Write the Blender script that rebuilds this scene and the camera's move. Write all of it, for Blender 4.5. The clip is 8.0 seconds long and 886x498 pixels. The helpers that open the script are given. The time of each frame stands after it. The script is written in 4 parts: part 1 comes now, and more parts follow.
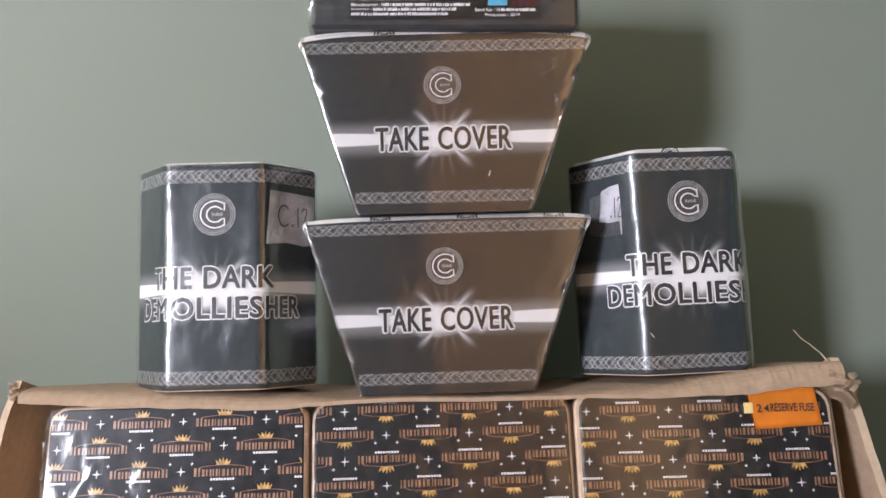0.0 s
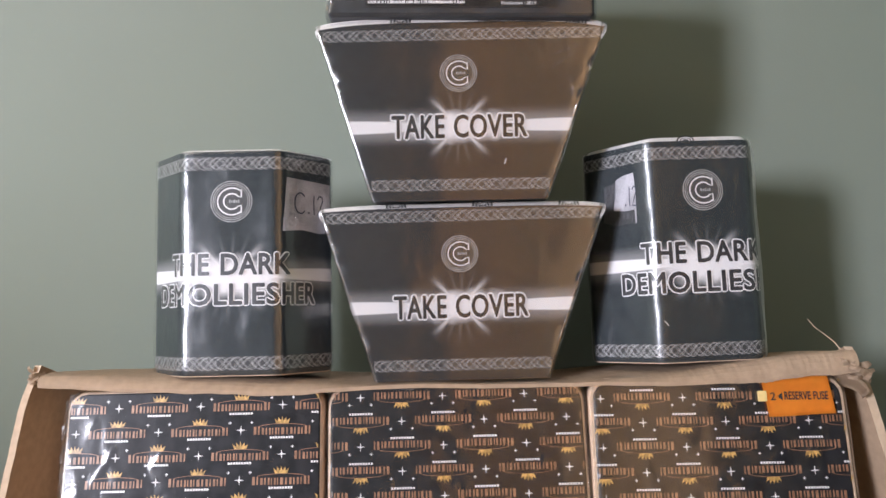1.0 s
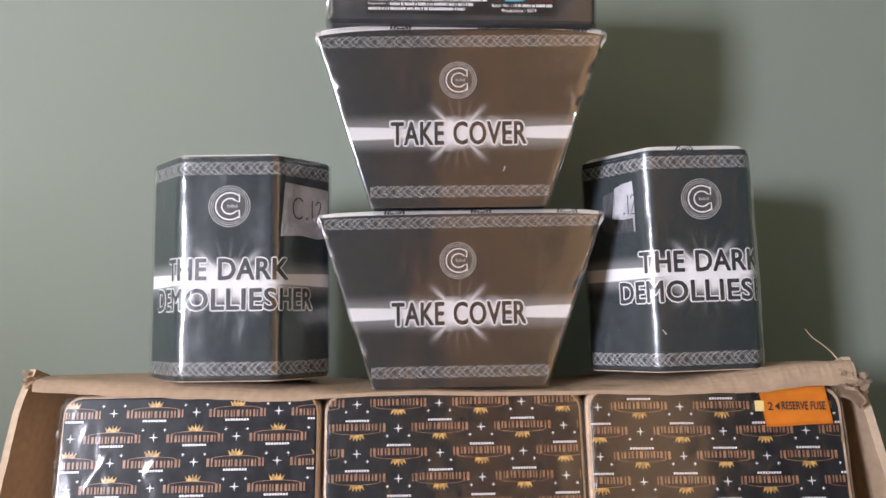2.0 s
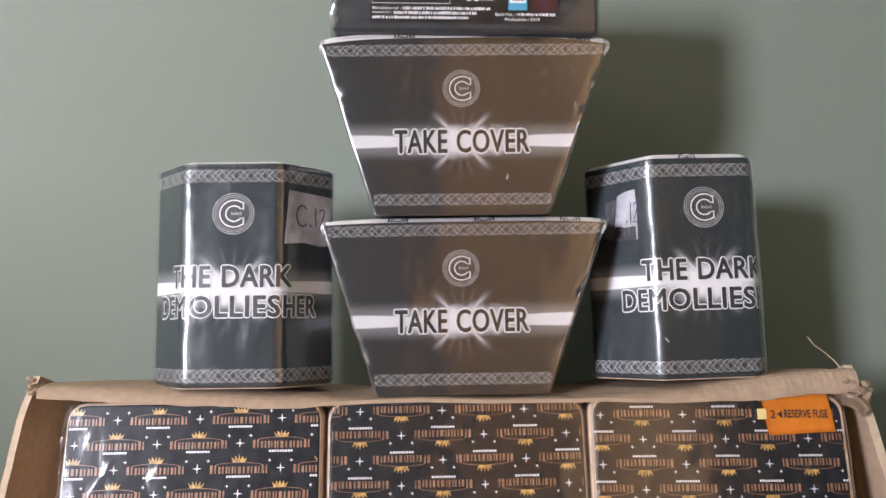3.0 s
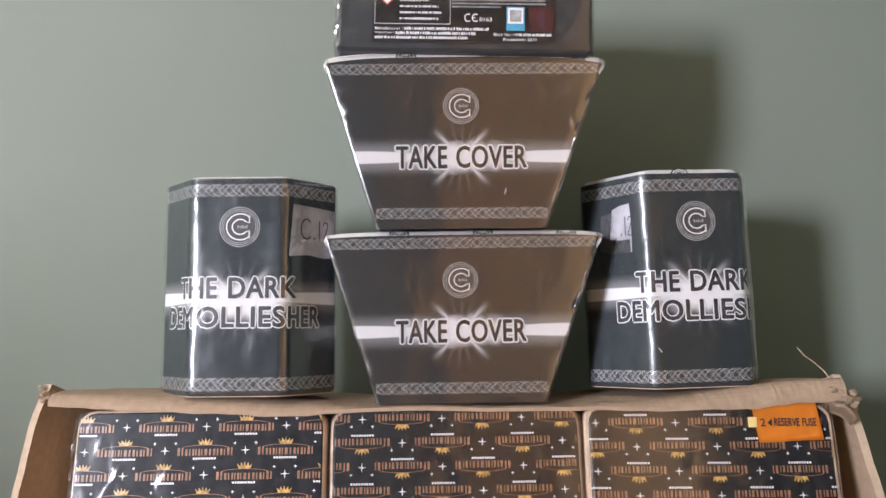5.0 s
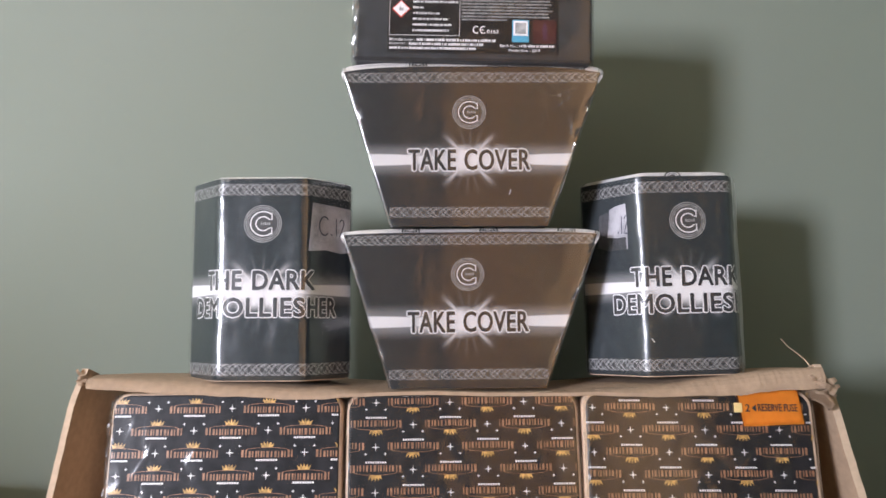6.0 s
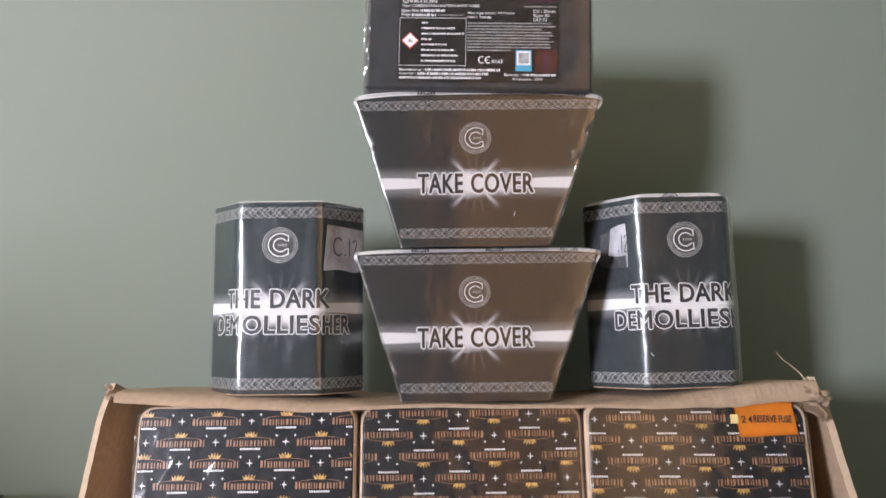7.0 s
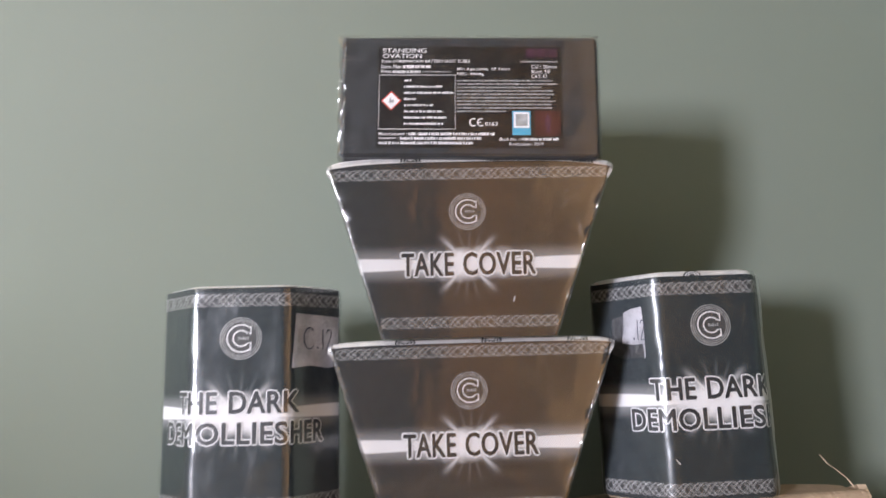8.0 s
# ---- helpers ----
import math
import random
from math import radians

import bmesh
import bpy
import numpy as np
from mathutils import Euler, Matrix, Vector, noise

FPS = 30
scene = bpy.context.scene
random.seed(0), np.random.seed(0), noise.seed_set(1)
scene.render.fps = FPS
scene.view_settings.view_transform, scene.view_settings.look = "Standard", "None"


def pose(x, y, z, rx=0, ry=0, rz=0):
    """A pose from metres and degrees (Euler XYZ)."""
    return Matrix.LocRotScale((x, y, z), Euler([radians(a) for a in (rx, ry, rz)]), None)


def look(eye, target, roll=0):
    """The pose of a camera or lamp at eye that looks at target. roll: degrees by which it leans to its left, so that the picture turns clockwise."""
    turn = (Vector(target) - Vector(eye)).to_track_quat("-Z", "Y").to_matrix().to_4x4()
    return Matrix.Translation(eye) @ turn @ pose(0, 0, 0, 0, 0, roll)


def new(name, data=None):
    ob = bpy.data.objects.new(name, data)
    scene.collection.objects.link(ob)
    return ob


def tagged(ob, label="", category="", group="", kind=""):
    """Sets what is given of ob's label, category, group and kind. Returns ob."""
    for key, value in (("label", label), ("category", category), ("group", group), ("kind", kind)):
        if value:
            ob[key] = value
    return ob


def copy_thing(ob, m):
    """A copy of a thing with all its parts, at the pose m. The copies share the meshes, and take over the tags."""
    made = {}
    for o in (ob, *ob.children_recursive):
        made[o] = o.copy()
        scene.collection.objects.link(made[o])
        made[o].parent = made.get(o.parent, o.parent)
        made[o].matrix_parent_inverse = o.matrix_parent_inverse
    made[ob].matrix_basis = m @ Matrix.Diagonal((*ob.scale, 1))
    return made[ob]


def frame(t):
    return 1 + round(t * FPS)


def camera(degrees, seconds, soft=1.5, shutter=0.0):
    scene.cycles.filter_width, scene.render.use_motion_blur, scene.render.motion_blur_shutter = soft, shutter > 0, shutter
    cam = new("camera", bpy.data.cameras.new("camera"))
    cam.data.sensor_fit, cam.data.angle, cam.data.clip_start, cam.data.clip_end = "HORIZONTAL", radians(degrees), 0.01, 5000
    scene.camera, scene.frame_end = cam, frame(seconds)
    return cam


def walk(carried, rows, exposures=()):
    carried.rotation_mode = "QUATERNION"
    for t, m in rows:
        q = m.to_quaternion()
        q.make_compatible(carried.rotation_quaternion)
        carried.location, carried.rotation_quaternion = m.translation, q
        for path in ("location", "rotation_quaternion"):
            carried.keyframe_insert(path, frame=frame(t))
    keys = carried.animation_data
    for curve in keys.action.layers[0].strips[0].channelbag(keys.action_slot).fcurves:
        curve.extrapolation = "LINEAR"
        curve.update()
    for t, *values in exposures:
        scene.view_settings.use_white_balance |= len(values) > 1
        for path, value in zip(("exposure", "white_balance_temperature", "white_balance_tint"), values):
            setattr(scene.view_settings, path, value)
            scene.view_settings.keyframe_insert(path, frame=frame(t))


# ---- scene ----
EYE = 0.57
cam = camera(62.0, 8.0, shutter=0.6)
PATH = [
    (0, 0.0030, -0.6378, 0.5657, -0.22, 5.67, -0.46),
    (0.5, -0.0025, -0.6337, 0.5606, 0.06, 5.29, -0.25),
    (1, -0.0062, -0.6406, 0.5607, 0.18, 5.13, -0.20),
    (1.5, -0.0073, -0.6413, 0.5606, 0.46, 5.58, 0.07),
    (1.7, -0.0072, -0.6396, 0.5602, 0.19, 5.61, 0.20),
    (2.8, -0.0105, -0.6402, 0.5665, -0.28, 5.58, 0.33),
    (3, -0.0100, -0.6420, 0.5655, -0.04, 5.82, 0.38),
    (3.5, -0.0135, -0.6437, 0.5687, -0.06, 5.81, 0.34),
    (4, -0.0142, -0.6477, 0.5682, -0.03, 5.91, 0.40),
    (4.5, -0.0095, -0.6560, 0.5715, -0.04, 6.16, 0.40),
    (4.7, -0.0088, -0.6585, 0.5700, 0.05, 6.42, 0.42),
    (5.8, -0.0146, -0.6960, 0.5657, -0.24, 6.17, 0.62),
    (6, -0.0154, -0.7138, 0.5652, 0.21, 5.87, 0.80),
    (6.5, -0.0160, -0.7554, 0.5648, -0.18, 6.86, 0.53),
    (7, -0.0133, -0.7516, 0.5733, 1.00, 6.46, 0.56),
    (7.5, -0.0280, -0.6950, 0.6047, 0.37, 8.55, 0.75),
    (8, -0.0179, -0.6523, 0.6326, -0.16, 9.41, -0.28),
]
walk(cam, [(t, pose(x, y, z, 90 + pitch, 0, yaw) @ pose(0, 0, 0, 0, 0, roll)) for t, x, y, z, yaw, pitch, roll in PATH])
scene.view_settings.exposure = 0.0

# ---- light ----
WALL_Y = 0.240           # face of the painted wall behind the stack
RIGHT_X = 0.575          # face of the wall that turns the corner
LEFT_X = -3.2            # far side wall
BACK_Y = -3.0            # wall with the window, behind the viewer
HIGH = 2.4
WIN_X, WIN_Z = (-3.0, -2.2), (0.38, 1.30)

world = bpy.data.worlds.new("world")
scene.world = world
world.use_nodes = True
wn = world.node_tree
sky = wn.nodes.new("ShaderNodeTexSky")
sky.sky_type = "NISHITA"
sky.sun_disc = False
sky.sun_elevation, sky.sun_rotation = radians(35), radians(120)
wn.links.new(sky.outputs[0], wn.nodes["Background"].inputs[0])
wn.nodes["Background"].inputs[1].default_value = 0.1

lamp = bpy.data.lights.new("window_daylight", "AREA")
lamp.shape, lamp.size, lamp.size_y = "RECTANGLE", WIN_X[1] - WIN_X[0], WIN_Z[1] - WIN_Z[0]
lamp.energy, lamp.color = 382.0, (0.858, 0.856, 1.0)
lamp_ob = new("window_daylight", lamp)
lamp_ob.matrix_world = look((sum(WIN_X) / 2, BACK_Y - 0.05, sum(WIN_Z) / 2), (sum(WIN_X) / 2, 0, sum(WIN_Z) / 2))


# ---- materials ----
class Nodes:
    """A small hand for writing node trees."""

    def __init__(self, name):
        self.mat = bpy.data.materials.new(name)
        self.mat.use_nodes = True
        self.tree = self.mat.node_tree
        self.bsdf = self.tree.nodes["Principled BSDF"]
        self.out = self.tree.nodes["Material Output"]

    def add(self, kind, **inputs):
        node = self.tree.nodes.new("ShaderNode" + kind)
        for key, value in inputs.items():
            self.put(node.inputs[key.replace("_", " ")], value)
        return node

    def put(self, socket, value):
        if isinstance(value, bpy.types.NodeSocket):
            self.tree.links.new(value, socket)
        else:
            socket.default_value = value

    def math(self, op, a, b=0.0, c=0.0):
        node = self.tree.nodes.new("ShaderNodeMath")
        node.operation = op
        for socket, value in zip(node.inputs, (a, b, c)):
            self.put(socket, value)
        return node.outputs[0]

    def ramp(self, value, a, b, low=0.0, high=1.0):
        node = self.tree.nodes.new("ShaderNodeMapRange")
        node.interpolation_type = "SMOOTHSTEP"
        for socket, v in zip(node.inputs, (value, a, b, low, high)):
            self.put(socket, v)
        return node.outputs[0]

    def mix(self, fac, a, b):
        node = self.tree.nodes.new("ShaderNodeMix")
        node.data_type = "RGBA"
        self.put(node.inputs[0], fac)
        self.put(node.inputs[6], a)
        self.put(node.inputs[7], b)
        return node.outputs[2]

    def noise(self, scale, detail=4.0, stretch=(1, 1, 1), rough=0.55, source="Object"):
        co = self.add("TexCoord").outputs[source]
        mp = self.add("Mapping", Vector=co, Scale=stretch)
        return self.add("TexNoise", Vector=mp.outputs[0], Scale=scale, Detail=detail, Roughness=rough).outputs[0]

    def bump(self, height, strength, distance):
        return self.add("Bump", Height=height, Strength=strength, Distance=distance).outputs[0]


def plain(name, colour, rough=0.5, vary=0.12, scale=60, metal=0.0, relief=0.0):
    n = Nodes(name)
    tone = n.noise(scale, 5)
    dark = tuple(c * (1 - vary) for c in colour) + (1,)
    light = tuple(min(1, c * (1 + vary)) for c in colour) + (1,)
    n.put(n.bsdf.inputs["Base Color"], n.mix(n.ramp(tone, 0.3, 0.7), dark, light))
    n.put(n.bsdf.inputs["Roughness"], n.ramp(tone, 0.2, 0.8, rough - 0.06, rough + 0.06))
    n.bsdf.inputs["Metallic"].default_value = metal
    if relief:
        n.put(n.bsdf.inputs["Normal"], n.bump(n.noise(scale * 6, 3), 0.5, relief))
    return n.mat


def wall_paint():
    n = Nodes("sage_green_wall_paint")
    broad, fine = n.noise(1.6, 1), n.noise(420, 3)
    mottled = n.noise(26, 5)
    col = n.mix(n.ramp(broad, 0.3, 0.7), (0.206, 0.233, 0.190, 1), (0.220, 0.246, 0.206, 1))
    col = n.mix(n.math("MULTIPLY", n.ramp(mottled, 0.45, 0.75), 0.05), col, (0.232, 0.252, 0.210, 1))
    n.put(n.bsdf.inputs["Base Color"], col)
    n.put(n.bsdf.inputs["Roughness"], n.ramp(mottled, 0.3, 0.7, 0.72, 0.78))
    n.bsdf.inputs["Specular IOR Level"].default_value = 0.18
    n.put(n.bsdf.inputs["Normal"], n.bump(fine, 0.12, 0.001))
    return n.mat


def cardboard(name, colour):
    n = Nodes(name)
    fibre = n.noise(120, 6)
    blotch = n.noise(9, 5)
    wave = n.add("TexWave", Vector=n.add("TexCoord").outputs["Object"], Scale=42.0, Distortion=2.5, Detail=2.0)
    wave.bands_direction = "X"
    dark = tuple(c * 0.86 for c in colour) + (1,)
    pale = tuple(min(1, c * 1.08) for c in colour) + (1,)
    col = n.mix(n.ramp(fibre, 0.2, 0.8), dark, pale)
    col = n.mix(n.math("MULTIPLY", n.ramp(blotch, 0.5, 0.8), 0.2), col, tuple(c * 0.6 for c in colour) + (1,))
    n.put(n.bsdf.inputs["Base Color"], col)
    n.bsdf.inputs["Roughness"].default_value = 0.85
    h = n.math("ADD", n.math("MULTIPLY", wave.outputs[0], 0.2), n.math("MULTIPLY", fibre, 0.7))
    n.put(n.bsdf.inputs["Normal"], n.bump(h, 0.5, 0.0013))
    return n.mat


def film(name, tight, scale, rough=0.09, base=0.138, haze=2.3):
    """Clear shrink wrap: it lets the print through and mirrors by its Fresnel gloss."""
    n = Nodes(name)
    n.tree.nodes.remove(n.bsdf)
    creases = n.noise(scale, 3, (1.0, 1.0, 0.7), 0.5)
    fine = n.noise(scale * 3.5, 2, (0.7, 1, 1))
    ridge = n.math("ABSOLUTE", n.math("SUBTRACT", creases, 0.5))
    patch = n.ramp(n.noise(scale * 0.55, 2), 0.46, 0.66, 0.12, 1.0)
    slack = n.noise(scale * 0.35, 1)
    height = n.math("ADD", n.math("MULTIPLY", n.math("MULTIPLY", ridge, 1.7), patch), n.math("MULTIPLY", n.math("MULTIPLY", fine, 0.2), patch))
    height = n.math("ADD", height, n.math("MULTIPLY", slack, 0.25))
    normal = n.bump(height, tight, 0.012)
    sharp = n.add("BsdfGlossy", Color=(1, 1, 1, 1), Roughness=rough, Normal=normal)
    soft = n.add("BsdfGlossy", Color=(1, 1, 1, 1), Roughness=rough * haze, Normal=normal)
    gloss = n.tree.nodes.new("ShaderNodeMixShader")
    n.put(gloss.inputs[0], 0.62)
    n.put(gloss.inputs[1], sharp.outputs[0])
    n.put(gloss.inputs[2], soft.outputs[0])
    clear = n.add("BsdfTransparent", Color=(0.97, 0.975, 0.975, 1))
    facing = n.add("LayerWeight", Blend=0.5, Normal=normal).outputs["Facing"]
    sheen = n.math("MULTIPLY_ADD", n.math("POWER", facing, 5.0), 1.0 - base, base)
    mixed = n.tree.nodes.new("ShaderNodeMixShader")
    n.put(mixed.inputs[0], sheen)
    n.put(mixed.inputs[1], clear.outputs[0])
    n.put(mixed.inputs[2], gloss.outputs[0])
    n.put(n.out.inputs["Surface"], mixed.outputs[0])
    return n.mat


def burst_print(name, stripe_v, stripe_half, glow, glow_v, rays, tint=(1.0, 1.0, 1.0)):
    """Black wrapper print: a white stripe right round, a soft white burst behind the title. UV is in metres."""
    n = Nodes(name)
    sep = n.add("SeparateXYZ", Vector=n.add("UVMap").outputs[0])
    u, v = sep.outputs[0], sep.outputs[1]
    grain = n.noise(150, 4)
    away = n.math("ABSOLUTE", n.math("SUBTRACT", v, stripe_v))
    side = n.ramp(n.math("ABSOLUTE", u), 0.01, 0.10)
    half = n.math("MULTIPLY_ADD", side, stripe_half * 0.4, stripe_half * 0.6)
    edge = n.math("SUBTRACT", away, half)
    stripe = n.ramp(edge, 0.0014, -0.0006)
    haze = n.math("MULTIPLY", n.ramp(away, stripe_half * 3.4, stripe_half * 0.8), 0.26)
    gu, gv = n.math("DIVIDE", u, glow[0]), n.math("DIVIDE", n.math("SUBTRACT", v, glow_v), glow[1])
    far = n.math("SQRT", n.math("ADD", n.math("MULTIPLY", gu, gu), n.math("MULTIPLY", gv, gv)))
    cloud = n.noise(55, 4)
    far = n.math("ADD", far, n.math("MULTIPLY", n.math("SUBTRACT", cloud, 0.5), 0.9))
    halo = n.ramp(far, 1.15, 0.4)
    rv = n.math("SUBTRACT", v, glow_v)
    turn = n.math("ARCTAN2", rv, u)
    spokes = n.math("POWER", n.math("ABSOLUTE", n.math("SINE", n.math("MULTIPLY", turn, 2.0))), 60.0)
    finer = n.math("POWER", n.math("ABSOLUTE", n.math("SINE", n.math("MULTIPLY_ADD", turn, 9.0, 0.6))), 9.0)
    reach = n.math("SQRT", n.math("ADD", n.math("MULTIPLY", u, u), n.math("MULTIPLY", rv, rv)))
    beams = n.math("MULTIPLY", n.math("MAXIMUM", spokes, n.math("MULTIPLY", finer, 0.13)), n.ramp(reach, rays, rays * 0.25))
    white = n.math("MAXIMUM", n.math("MAXIMUM", stripe, haze), n.math("MAXIMUM", halo, beams))
    inks = [tuple(c * t for c, t in zip(col, tint)) + (1,) for col in ((0.033, 0.034, 0.037), (0.045, 0.046, 0.049))]
    ink = n.mix(n.ramp(grain, 0.3, 0.7), *inks)
    n.put(n.bsdf.inputs["Base Color"], n.mix(white, ink, (0.90, 0.88, 0.89, 1)))
    n.bsdf.inputs["Roughness"].default_value = 0.42
    n.bsdf.inputs["Specular IOR Level"].default_value = 0.15
    n.put(n.bsdf.inputs["Normal"], n.bump(n.noise(38, 3), 0.15, 0.004))
    return n.mat


WALL = wall_paint()
BEYOND = plain("blue_grey_paint", (0.10, 0.12, 0.13), 0.6, 0.06, 5)
BACKWALL = plain("cool_grey_paint", (0.052, 0.068, 0.069), 0.6, 0.05, 5)
SKIRT = plain("white_gloss_paint", (0.74, 0.73, 0.70), 0.35, 0.04, 12)
CEILING = plain("cream_ceiling_paint", (0.79, 0.765, 0.64), 0.8, 0.04, 8)
CARPET = plain("brown_carpet", (0.25, 0.168, 0.085), 0.95, 0.3, 180, relief=0.004)
DOORWOOD = plain("brown_door_wood", (0.76, 0.43, 0.155), 0.5, 0.12, 2)
BOARD = cardboard("brown_cardboard", (0.40, 0.285, 0.19))
TORN = cardboard("torn_cardboard_edge", (0.58, 0.44, 0.31))
WRAP = film("clear_shrink_wrap", 0.26, 17, 0.085)
WRAP_BARREL = film("tight_clear_shrink_wrap", 0.28, 21, 0.105, 0.13, 2.0)
WRAP_CREASED = film("creased_clear_shrink_wrap", 0.25, 30, 0.23, 0.085, 1.6)
WRAP_CRATE = film("thin_clear_shrink_wrap", 0.22, 17, 0.10, 0.075, 2.0)
WRAP_SMOOTH = film("stretched_clear_shrink_wrap", 0.10, 15, 0.095, 0.22, 2.0)
WRAP_FOLD = film("folded_clear_wrap", 0.5, 40, 0.09)
WRAP_LOOSE = film("loose_clear_shrink_wrap", 0.22, 24, 0.075, 0.04, 1.8)
WRAP_DULL = film("dull_creased_clear_wrap", 0.3, 40, 0.28, 0.05)
FAN_PRINT = burst_print("fan_wrapper_print", 0.0, 0.0056, (0.068, 0.0155), 0.0, 0.040)
BARREL_PRINT = burst_print("barrel_wrapper_print", 0.0, 0.0057, (0.062, 0.020), -0.002, 0.046, (0.78, 1.0, 1.05))
BLACK_PRINT = plain("black_wrapper_print", (0.026, 0.026, 0.029), 0.36, 0.3, 90)
BLACK_PRINT.node_tree.nodes["Principled BSDF"].inputs["Specular IOR Level"].default_value = 0.15
CHARCOAL = plain("charcoal_box_print", (0.042, 0.045, 0.050), 0.36, 0.2, 70)
LABEL_BLACK = plain("black_label_print", (0.022, 0.020, 0.020), 0.32, 0.3, 40)
INK_DARK = plain("dark_letter_ink", (0.042, 0.042, 0.046), 0.38, 0.2, 90)
INK_WHITE = plain("white_print_ink", (0.88, 0.87, 0.88), 0.4, 0.05, 120)
INK_GREY = plain("grey_print_ink", (0.42, 0.42, 0.42), 0.4, 0.25, 160)
INK_DISC = plain("dark_grey_disc_ink", (0.060, 0.060, 0.060), 0.4, 0.2, 120)
INK_BAND = plain("band_ground_ink", (0.040, 0.041, 0.042), 0.4, 0.2, 120)
COPPER = plain("copper_print_ink", (0.36, 0.185, 0.105), 0.38, 0.35, 130)
GOLD = plain("gold_print_ink", (0.58, 0.35, 0.11), 0.35, 0.5, 260)
PAPER = plain("white_lining_paper", (0.72, 0.70, 0.69), 0.55, 0.08, 80, relief=0.001)
CREAM = plain("cream_tube_paper", (0.66, 0.48, 0.34), 0.7, 0.15, 60, relief=0.001)
ORANGE = plain("orange_sticker_paper", (0.95, 0.345, 0.04), 0.5, 0.08, 40, relief=0.0005)
TAG_PAPER = plain("grey_note_paper", (0.50, 0.49, 0.53), 0.6, 0.3, 40, relief=0.004)
# Dark colour here stands for shade on the crumpled, taped note.
SHADED_TAPE = plain("shaded_dark_tape", (0.06, 0.06, 0.066), 0.35, 0.4, 60, relief=0.003)
YELLOWED = plain("pale_yellow_paper", (0.80, 0.60, 0.25), 0.55, 0.1, 60)
PEN = plain("dark_blue_pen", (0.03, 0.035, 0.07), 0.5, 0.1, 50)
RED = plain("red_print_ink", (0.60, 0.06, 0.04), 0.4, 0.1, 50)
BLUE = plain("pale_blue_print_ink", (0.10, 0.42, 0.62), 0.4, 0.1, 50)
PURPLE = plain("dull_purple_print_ink", (0.075, 0.030, 0.055), 0.4, 0.3, 50)
MAROON = plain("maroon_print_ink", (0.070, 0.020, 0.020), 0.4, 0.4, 50)
GREEN_PLASTIC = plain("pale_green_plastic", (0.50, 0.60, 0.36), 0.4, 0.06, 12)
DARK_PLASTIC = plain("dark_green_plastic", (0.06, 0.075, 0.05), 0.4, 0.1, 12)


# ---- shape helpers ----
def thing(name, m, label, category, group=""):
    ob = new(name)
    ob.empty_display_size = 0.05
    ob.matrix_world = m
    return tagged(ob, label, category, group)


def part(name, bm, material, parent=None, label="", smooth=False):
    mesh = bpy.data.meshes.new(name)
    bm.to_mesh(mesh)
    bm.free()
    for m in material if isinstance(material, (list, tuple)) else (material,):
        mesh.materials.append(m)
    if smooth:
        mesh.polygons.foreach_set("use_smooth", [True] * len(mesh.polygons))
    ob = new(name, mesh)
    if parent:
        ob.parent = parent
    return tagged(ob, label)


def box(lo, hi, bevel=0.0, bm=None):
    bm = bm or bmesh.new()
    lo, hi = Vector(lo), Vector(hi)
    made = bmesh.ops.create_cube(bm, size=1.0, matrix=Matrix.Translation((lo + hi) / 2) @ Matrix.Diagonal((*(hi - lo), 1)))
    if bevel:
        edges = list({e for v in made["verts"] for e in v.link_edges})
        bmesh.ops.bevel(bm, geom=edges, offset=bevel, segments=2, profile=0.6, affect="EDGES")
    return bm


def outline(corners, radius, arc=4, across=10):
    """A rounded polygon, anticlockwise seen from above: rows of x, y, nx, ny and the length so far."""
    pts, n = [], len(corners)
    for i in range(n):
        p, a, b = (Vector(corners[j % n]) for j in (i, i - 1, i + 1))
        da, db = (a - p).normalized(), (b - p).normalized()
        r = radius[i] if isinstance(radius, (list, tuple)) else radius
        half = da.angle(db) / 2
        cut = r / math.tan(half)
        mid = p + (da + db).normalized() * (r / math.sin(half))
        s, e = p + da * cut, p + db * cut
        a0, a1 = math.atan2(*(s - mid).yx), math.atan2(*(e - mid).yx)
        while a1 < a0:
            a1 += 2 * math.pi
        for k in range(arc + 1):
            t = a0 + (a1 - a0) * k / arc
            pts.append((mid.x + r * math.cos(t), mid.y + r * math.sin(t), math.cos(t), math.sin(t)))
        q = Vector(corners[(i + 1) % n])
        d2 = (Vector(corners[(i + 2) % n]) - q).normalized()
        r2 = radius[(i + 1) % n] if isinstance(radius, (list, tuple)) else radius
        half2 = (-db).angle(d2) / 2
        stop = q - db * (r2 / math.tan(half2))
        last = pts[-1]
        for k in range(1, across):
            w = Vector(last[:2]).lerp(stop, k / across)
            pts.append((w.x, w.y, db.y, -db.x))
    out, run = [], 0.0
    for k, p in enumerate(pts):
        if k:
            run += math.hypot(p[0] - pts[k - 1][0], p[1] - pts[k - 1][1])
        out.append((*p, run))
    total = run + math.hypot(pts[0][0] - pts[-1][0], pts[0][1] - pts[-1][1])
    return out, total


